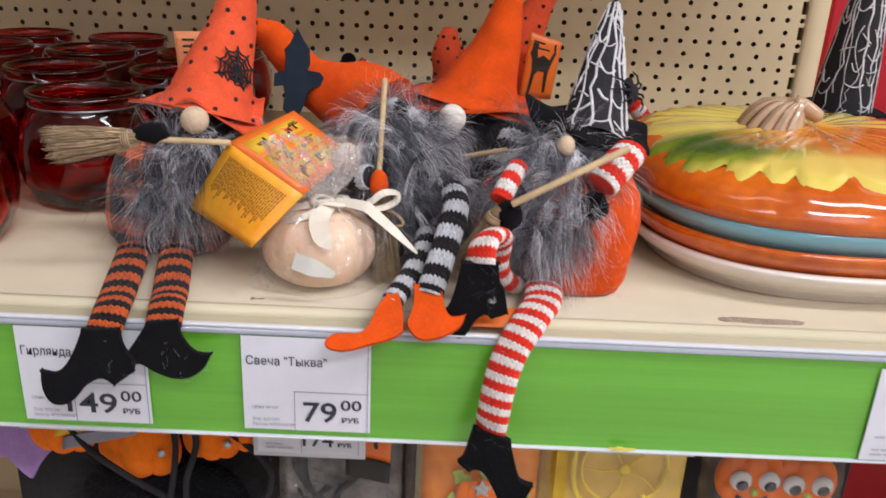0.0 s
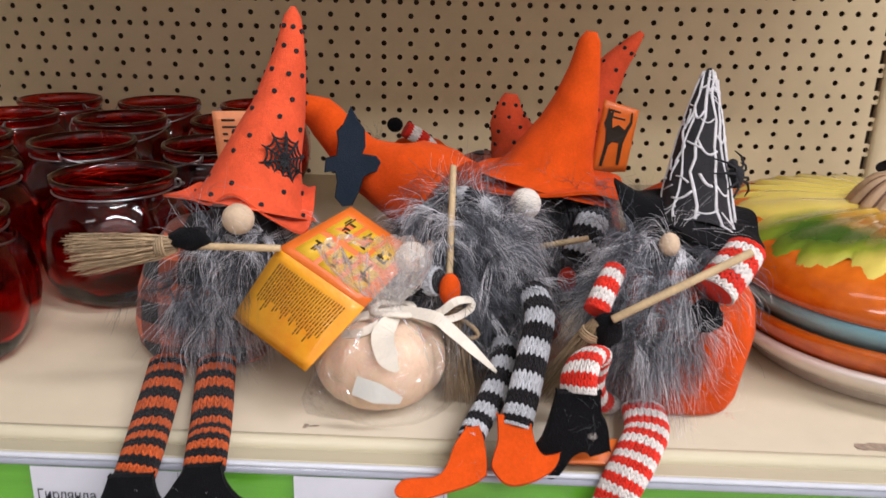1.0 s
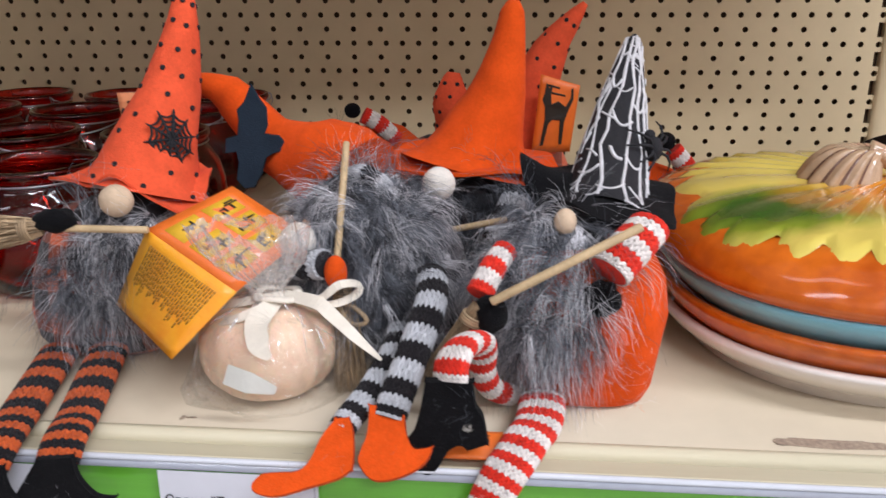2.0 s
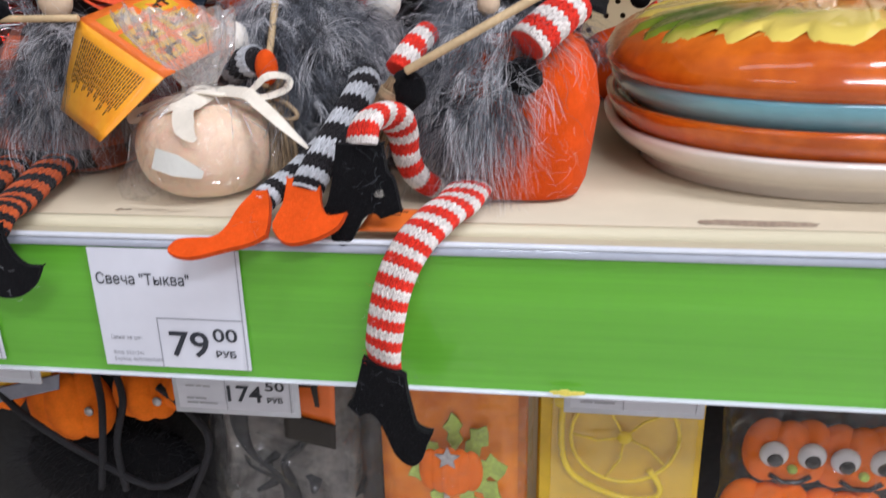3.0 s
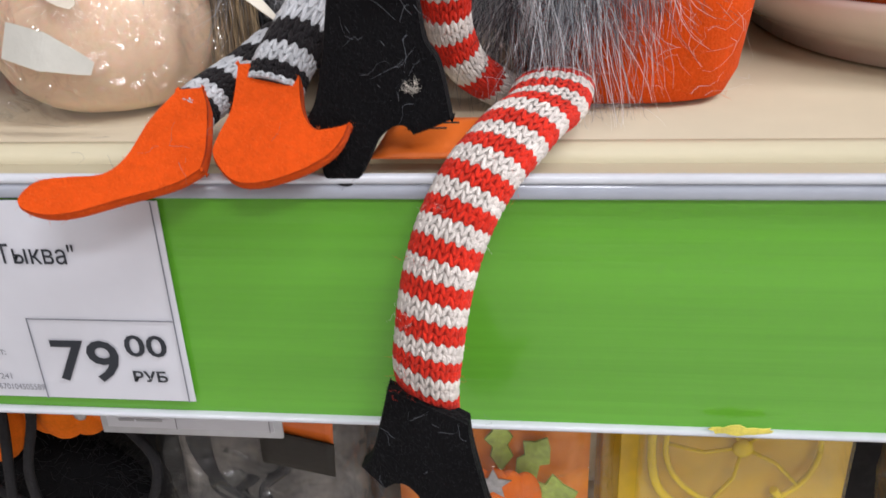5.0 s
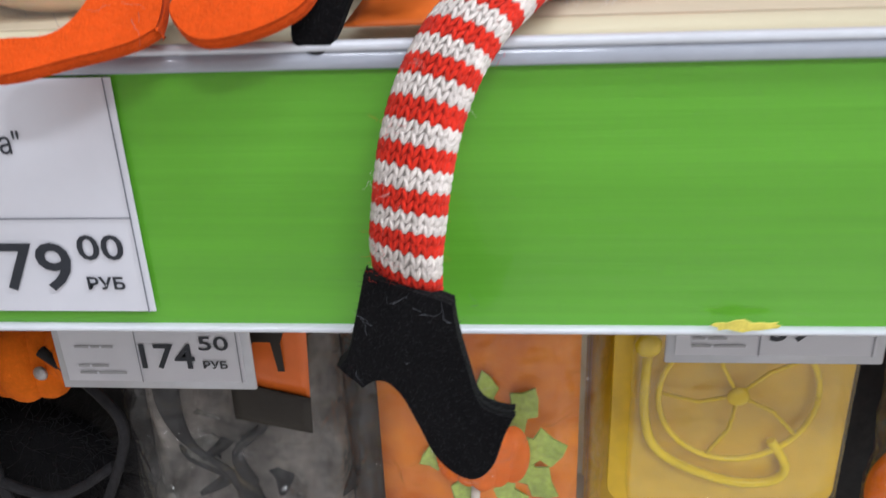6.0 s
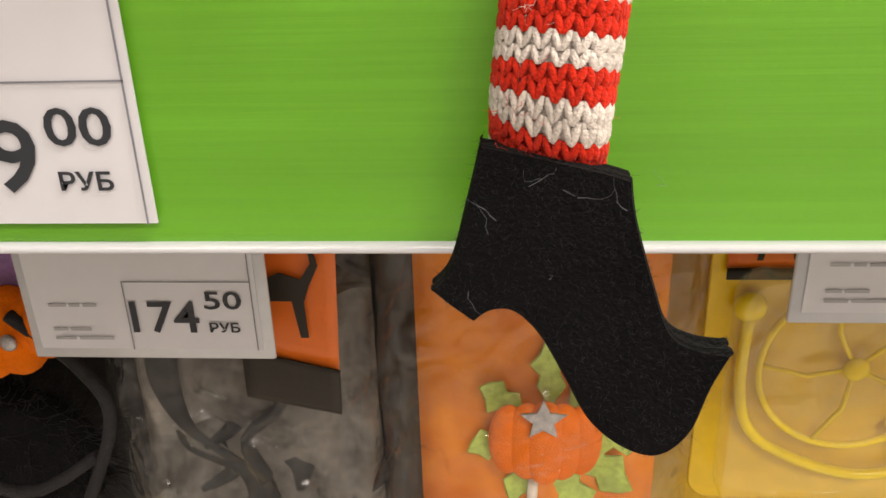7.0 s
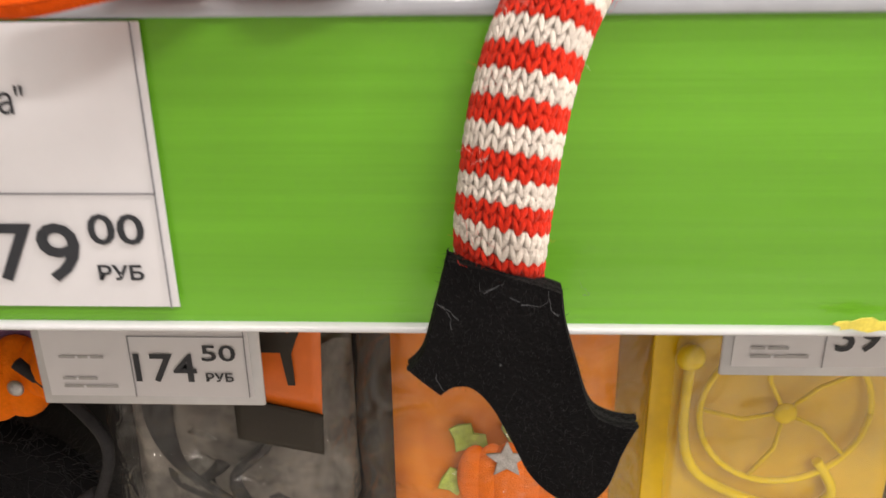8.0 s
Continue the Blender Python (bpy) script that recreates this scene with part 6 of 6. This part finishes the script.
def sheet_bag(parent, x0, x1, z0, z1, y, deep=0.010, seed=1, material=None, name="bag"):
    """A crumpled flat bag, open rings from bottom to top."""
    b = Build()
    rings = []
    for i in range(15):
        f = i / 14
        z = z0 + (z1 - z0) * f
        d = deep * (0.15 + 0.85 * math.sin(math.pi * min(f * 0.95 + 0.04, 1)) ** 0.6)
        ring = []
        for j in range(44):
            a = 2 * math.pi * j / 44
            c, s = math.cos(a), math.sin(a)
            xx = (x0 + x1) / 2 + (x1 - x0) / 2 * math.copysign(abs(c) ** 0.55, c)
            ww = 1 + 0.5 * noise.noise(Vector((xx * 60 + seed, z * 45, s)))
            ring.append((xx + 0.002 * noise.noise(Vector((z * 50, seed, 1))), y + d * s * ww, z))
        rings.append(ring)
    b.loft(rings, material or BAG_FLAT, caps=(True, True))
    ob = b.make(name, parent, "crumpled clear bag")
    ob.visible_shadow = False
    return ob


def pumpkin_pick():
    x0, x1, y = -0.0220, 0.0560, 0.006
    t = thing("party_pick_pack", (0.017, y, 0.90), "felt pumpkin pick on an orange card in a clear bag", "party decoration")
    b = Build()
    quad_sheet(b, [(x0, y + 0.004, 0.86), (x1, y + 0.004, 0.86), (x1, y + 0.004, 1.032), (x0, y + 0.004, 1.032)], ORANGE_CARD, 0.0008, 0.003)
    b.make("backing_card", t, "glossy orange backing card")
    px, pz = 0.0190, 0.9490
    for k, (u, w, s, a) in enumerate(((0.022, -0.004, 1.1, 0.2), (0.018, 0.014, 1.0, 0.9), (0.004, 0.022, 0.9, 1.6), (-0.016, 0.012, 0.8, 2.5), (-0.020, -0.006, 0.8, 3.3), (-0.008, -0.018, 0.9, 4.3), (0.010, -0.022, 1.2, 5.1), (0.022, -0.015, 1.1, 5.7))):
        b = Build()
        shape = [(0, 0), (0.006, 0.004), (0.009, 0.003), (0.012, 0.006), (0.015, 0.003), (0.019, 0.001), (0.017, -0.002), (0.013, -0.005), (0.010, -0.003), (0.006, -0.005)]
        ca, sa = math.cos(a), math.sin(a)
        b.slab([(u * 0.40 + 1.15 * s * (p * ca - q * sa), w * 0.40 + 1.5 * s * (p * sa + q * ca)) for p, q in shape], lambda p, q, d: (px + p, y - 0.002 + d + 0.0006 * k - 6 * p * p, pz + q), 0.0008, LEAF_GREEN, 0.0004)
        b.make("leaf", t, "green fabric leaf")
    b = Build()
    for o, w in ((-0.0115, 0.0066), (0.0115, 0.0066), (-0.0056, 0.0070), (0.0056, 0.0070), (0.0, 0.0074)):
        b.ball((px + o, y - 0.006 - 0.002 * (1 - abs(o) / 0.0115), pz), (w, 0.0035, 0.0160 - 0.25 * abs(o)), FELT_BRIGHT, 20, 14)
    b.make("felt_pumpkin", t, "orange felt pumpkin with ribs")
    b = Build()
    b.slab([((0.0075 if k % 2 == 0 else 0.0035) * math.cos(math.pi / 2 + k * math.pi / 5) , (0.0075 if k % 2 == 0 else 0.0035) * math.sin(math.pi / 2 + k * math.pi / 5)) for k in range(10)], lambda p, q, d: (px - 0.001 + p, y - 0.0125 + d, pz + 0.012 + q), 0.0009, SILVER, 0.0003)
    b.make("star", t, "silver glitter star")
    b = Build()
    b.tube([(px - 0.003, y - 0.001, pz - 0.015), (px - 0.006, y - 0.001, 0.87)], 0.0018, NOSE_WHITE, 8)
    b.make("pick_stick", t, "pale wooden stick")
    sheet_bag(t, -0.0330, 0.0650, 0.85, 1.046, y - 0.004, 0.016, 3)
    hook_for(0.017, y - 0.004, 1.043)


pumpkin_pick()


def yellow_pack():
    x0, x1, y = 0.0680, 0.1560, 0.008
    t = thing("jewellery_pack", (0.112, y, 0.92), "yellow plastic set in a blister pack on an orange card", "party decoration")

    def plate(b, a0, a1, z0, z1, yy, r, material, thick):
        pts = []
        for cx, cz, s in ((a1 - r, z1 - r, 0), (a0 + r, z1 - r, 1), (a0 + r, z0 + r, 2), (a1 - r, z0 + r, 3)):
            for q in range(6):
                g = math.pi / 2 * (s + q / 5)
                pts.append((cx + r * math.cos(g), cz + r * math.sin(g)))
        b.slab(pts, lambda u, w, d: (u, yy + d, w), thick, material, 0.0006)
    b = Build()
    plate(b, x0, x1, 0.918, 1.034, y + 0.004, 0.008, YELLOW_TRAY, 0.0012)
    b.make("backing_card", t, "amber backing card")
    b = Build()
    cx, cz, R = 0.1140, 0.9720, 0.0290
    b.tube([(cx + R * math.cos(a), y, cz + R * math.sin(a)) for a in np.linspace(0, 6.283, 49)], 0.0012, YELLOW_PART, 8)
    for k in range(5):
        a = 0.6 + k * 2 * math.pi / 5
        b.tube([(cx, y, cz), (cx + R * 0.5 * math.cos(a + 0.2), y - 0.001, cz + R * 0.5 * math.sin(a + 0.2)), (cx + R * math.cos(a), y, cz + R * math.sin(a))], 0.0008, YELLOW_PART, 8)
    b.ball((cx, y - 0.001, cz), (0.004, 0.002, 0.004), YELLOW_PART)
    b.make("wheel", t, "yellow plastic ring with spokes")
    b = Build()
    b.tube(smooth_line([(0.0800, y, 0.990), (0.0800, y, 0.965), (0.0850, y, 0.948), (0.0990, y, 0.938), (0.1170, y, 0.932), (0.1310, y, 0.933), (0.1350, y, 0.940), (0.1280, y, 0.952)], 30), 0.0019, YELLOW_PART, 8)
    b.ball((0.0800, y, 0.993), (0.0050, 0.003, 0.0050), YELLOW_PART)
    b.make("loop", t, "yellow plastic cord")
    b = Build()
    plate(b, x0 + 0.006, x1 - 0.006, 0.924, 1.008, y - 0.007, 0.010, BLISTER, 0.0125)
    b.make("blister", t, "clear blister cover").visible_shadow = False
    b = Build()
    quad_sheet(b, [(x0 + 0.004, y + 0.0015, 1.005), (x1 - 0.006, y + 0.0015, 1.005), (x1 - 0.006, y + 0.0015, 1.032), (x0 + 0.004, y + 0.0015, 1.032)], CARD_ORANGE, 0.0006)
    box(b, x0 + 0.004, x1 - 0.006, y, y + 0.0008, 1.002, 1.0055, PRINT_DARK)
    cat_shape(b, lambda u, v, d: (x0 + 0.008 + 0.022 * u, y - 0.0002 + d, 1.006 + 0.024 * v))
    b.make("header_card", t, "orange header with a black cat")
    hook_for(0.112, y, 1.030)


yellow_pack()


def eye_pack():
    t = thing("pumpkin_glasses_pack", (0.205, 0.008, 0.92), "orange pumpkins with googly eyes in a clear bag", "party decoration")
    for k, (x, z, r) in enumerate(((0.200, 0.968, 0.021), (0.236, 0.966, 0.021), (0.192, 0.928, 0.022), (0.232, 0.925, 0.022))):
        b = Build()
        for o in (-0.5, 0.5, 0):
            b.ball((x + o * r, 0.010 - 0.002 * (o == 0), z), (r * 0.62, 0.008, r * 0.92), FELT_BRIGHT, 18, 12)
        p = b.make("pumpkin", t, "orange pumpkin face")
        b = Build()
        for s in (-1, 1):
            b.ball((x + s * r * 0.45, 0.001, z + r * 0.15), (r * 0.36, 0.004, r * 0.36), EYE_WHITE, 16, 10)
            b.ball((x + s * r * 0.45, -0.002, z + r * 0.08), (r * 0.20, 0.003, r * 0.20), EYE_BLACK, 12, 8)
        b.ball((x, -0.001, z - r * 0.2), (r * 0.13, 0.003, r * 0.12), LEAF_GREEN, 10, 6)
        b.tube([(x - r * 0.5, 0.001, z - r * 0.45), (x - r * 0.2, 0.000, z - r * 0.62), (x + r * 0.2, 0.000, z - r * 0.62), (x + r * 0.5, 0.001, z - r * 0.45)], r * 0.07, EYE_BLACK, 6)
        b.make("googly_eyes", t, "white googly eyes with black pupils")
    b = Build()
    quad_sheet(b, [(0.165, 0.016, 0.995), (0.255, 0.016, 0.995), (0.255, 0.016, 1.035), (0.165, 0.016, 1.035)], PRINT_DARK, 0.0006)
    b.make("header_card", t, "black header card")
    sheet_bag(t, 0.165, 0.260, 0.89, 1.02, 0.006, 0.017, 8)
    hook_for(0.21, 0.008, 1.026)


eye_pack()


def grey_pack():
    t = thing("costume_pack", (-0.075, 0.010, 0.90), "grey costume pieces in a clear bag with orange header", "costume pack")
    b = Build()
    rings = []
    for i in range(15):
        f = i / 14
        z = 0.85 + 0.145 * f
        rings.append([(-0.077 + 0.044 * math.copysign(abs(math.cos(a)) ** 0.6, math.cos(a)), 0.020 + 0.012 * math.sin(a) * (1 + 1.2 * noise.noise(Vector((math.cos(a) * 3.5, z * 40, 2)))), z) for a in [2 * math.pi * j / 60 for j in range(60)]])
    b.loft(rings, GREY_CLOTH)
    b.make("folded_cloth", t, "crumpled grey cloth")
    rnd = random.Random(12)
    for k in range(24):
        b = Build()
        x, z = rnd.uniform(-0.112, -0.045), rnd.uniform(0.860, 0.978)
        pts = [(x + rnd.uniform(-0.012, 0.012), 0.006 + 0.003 * q % 2, z - 0.012 + 0.009 * q) for q in range(5)]
        ribbon(b, pts, (0.002, rnd.uniform(0.006, 0.012), rnd.uniform(0.008, 0.014), 0.003), (rnd.uniform(-0.6, 0.6), -1, rnd.uniform(0.1, 0.7)), GLOSSY_GREY if k % 3 else DARK_CLOTH, 0.0004)
        b.make("fold", t, "shiny crumpled fold")
    b = Build()
    b.tube(smooth_line([(-0.100, 0.004, 0.990), (-0.104, 0.003, 0.972), (-0.098, 0.001, 0.952), (-0.084, 0.001, 0.938), (-0.076, 0.002, 0.925), (-0.078, 0.003, 0.900)], 24), [0.0035 + 0.002 * math.sin(k * 0.4) for k in range(24)], DARK_CLOTH, 10, flat=0.6)
    b.tube(smooth_line([(-0.072, 0.003, 0.992), (-0.062, 0.002, 0.978), (-0.066, 0.002, 0.960), (-0.079, 0.002, 0.946), (-0.074, 0.002, 0.930)], 20), 0.0034, DARK_CLOTH, 10, flat=0.6)
    b.make("strap", t, "dark twisted strap")
    b = Build()
    at = quad_sheet(b, [(-0.0715, -0.010, 0.9860), (-0.0430, -0.010, 0.9800), (-0.0410, -0.006, 1.0400), (-0.0735, -0.006, 1.0400)], CARD_ORANGE, 0.0006)
    b.make("header_card", t, "orange header card")
    b = Build()
    cat_shape(b, lambda u, v, d: (-0.0730 + 0.030 * u, -0.0112 + 0.002 * v + d, 0.988 + 0.034 * v))
    b.make("cat_print", t, "black cat silhouette")
    b = Build()
    quad_sheet(b, [(-0.0715, -0.0115, 0.9720), (-0.0430, -0.0115, 0.9660), (-0.0425, -0.0110, 0.9810), (-0.0715, -0.0110, 0.9880)], PRINT_DARK, 0.0006)
    b.make("header_foot", t, "black lower edge of the header")
    sheet_bag(t, -0.126, -0.034, 0.84, 1.035, 0.012, 0.020, 5)
    hook_for(-0.058, 0.006, 1.040)
    s = thing("costume_pack", (-0.031, 0.03, 0.90), "dark narrow pack hanging beside the grey bag", "costume pack")
    b = Build()
    round_box(b, -0.036, -0.027, 0.012, 0.06, 0.85, 1.035, DARK_CLOTH, 0.002)
    b.make("pack_body", s)
    hook_for(-0.0315, 0.03, 1.034)


grey_pack()


def headbands():
    t = thing("pumpkin_headband", (-0.205, 0.012, 0.90), "orange felt pumpkins on black headbands with black fluff", "headband")
    for x, z, r in ((-0.212, 0.972, 0.024), (-0.163, 0.982, 0.017), (-0.262, 0.985, 0.020), (-0.140, 0.986, 0.012)):
        b = Build()
        for o in (-0.5, 0.5, 0):
            b.ball((x + o * r, 0.010 - 0.003 * (o == 0), z), (r * 0.66, 0.009, r * 0.95), FELT_BRIGHT, 20, 12)
        b.make("felt_pumpkin", t, "orange felt pumpkin")
        b = Build()
        b.ball((x + r * 0.75, -0.001, z + r * 0.1), (0.003, 0.0015, 0.003), SILVER, 10, 6)
        b.make("button", t, "shiny button")
    rng = np.random.default_rng(3)
    b = Build()
    b.ball((-0.205, 0.030, 0.915), (0.060, 0.016, 0.038), FELT_BLACK, 24, 14)
    n = 1500
    p = rng.normal(size=(n, 3))
    p /= np.linalg.norm(p, axis=1, keepdims=True)
    root = np.array([-0.205, 0.030, 0.915]) + p * np.array([0.060, 0.016, 0.038])
    cur = [root]
    d = p + rng.normal(scale=0.3, size=(n, 3))
    for s in range(4):
        d = d + rng.normal(scale=0.25, size=(n, 3)) + np.array([0, 0, -0.1])
        d /= np.linalg.norm(d, axis=1, keepdims=True)
        cur.append(cur[-1] + d * 0.004)
    strands(b, np.stack(cur, axis=1), 0.0002, CLOTH_BLACK)
    b.make("black_fluff", t, "black feathery fluff")
    for pts in ([(-0.190, 0.004, 1.010), (-0.184, -0.002, 0.985), (-0.187, -0.004, 0.955), (-0.196, 0.000, 0.92)], [(-0.176, 0.002, 1.005), (-0.170, -0.003, 0.985), (-0.178, -0.004, 0.955), (-0.180, 0.0, 0.92)], [(-0.255, 0.0, 0.995), (-0.240, -0.004, 0.978), (-0.222, -0.004, 0.962), (-0.200, -0.002, 0.945), (-0.160, -0.002, 0.925), (-0.130, 0.0, 0.940)], [(-0.150, 0.002, 0.992), (-0.128, -0.002, 0.975), (-0.122, -0.002, 0.955), (-0.140, 0.0, 0.915)]):
        b = Build()
        b.tube(smooth_line(pts, 20), 0.0022, CLOTH_BLACK, 8)
        b.make("band", t, "black headband loop")
    b = Build()
    pts = [(0.026 * math.cos(a) * (1 + 0.1 * math.sin(5 * a)), 0.018 * math.sin(a)) for a in [2 * math.pi * k / 40 for k in range(40)]]
    b.slab(pts, lambda u, w, d: (-0.160 + u, 0.016 + d, 1.010 + w), 0.004, PURPLE, 0.001)
    b.make("lilac_flap", t, "lilac felt flap")
    b = Build()
    quad_sheet(b, [(-0.262, -0.002, 0.985), (-0.212, -0.002, 0.998), (-0.208, -0.002, 1.030), (-0.258, -0.002, 1.018)], CARD_SQUARE, 0.0008)
    quad_sheet(b, [(-0.258, -0.0035, 0.976), (-0.208, -0.0035, 0.990), (-0.206, -0.0035, 1.000), (-0.256, -0.0035, 0.986)], INK_GREY, 0.0008)
    b.make("header_card", t, "yellow header card with a grey edge")
    hook_for(-0.235, 0.004, 1.030)
    w = thing("witch_fabric", (-0.30, 0.02, 0.9), "purple and black felt pieces hanging below the shelf", "party decoration")
    b = Build()
    b.slab([(0.03 * math.cos(a) * (1 + 0.2 * math.sin(7 * a)), 0.045 * math.sin(a) * (1 + 0.2 * math.cos(5 * a))) for a in [2 * math.pi * k / 50 for k in range(50)]], lambda u, v, d: (-0.302 + u, 0.022 + d, 0.985 + v), 0.005, PURPLE, 0.001)
    b.make("felt_shape", w)
    hook_for(-0.302, 0.022, 1.022)


headbands()


def backdrop_goods():
    """Rows of dark packs further back on the hooks."""
    for x0, x1, m in ((-0.33, -0.13, DARK_CLOTH), (-0.128, -0.040, GREY_CLOTH), (-0.022, 0.060, ORANGE_CARD), (0.066, 0.158, YELLOW_TRAY), (0.164, 0.30, DARK_CLOTH)):
        t = thing("hanging_pack", ((x0 + x1) / 2, 0.07, 0.88), "row of further packs behind on the same hook", "pack", "packs at the back")
        for k in range(3):
            b = Build()
            round_box(b, x0 + 0.002 * k, x1 - 0.002 * k, 0.062 + 0.03 * k, 0.070 + 0.03 * k, 0.83 + 0.004 * k, 1.040, m, 0.002)
            b.make("pack", t)
        hook_for((x0 + x1) / 2, 0.06, 1.038)


backdrop_goods()
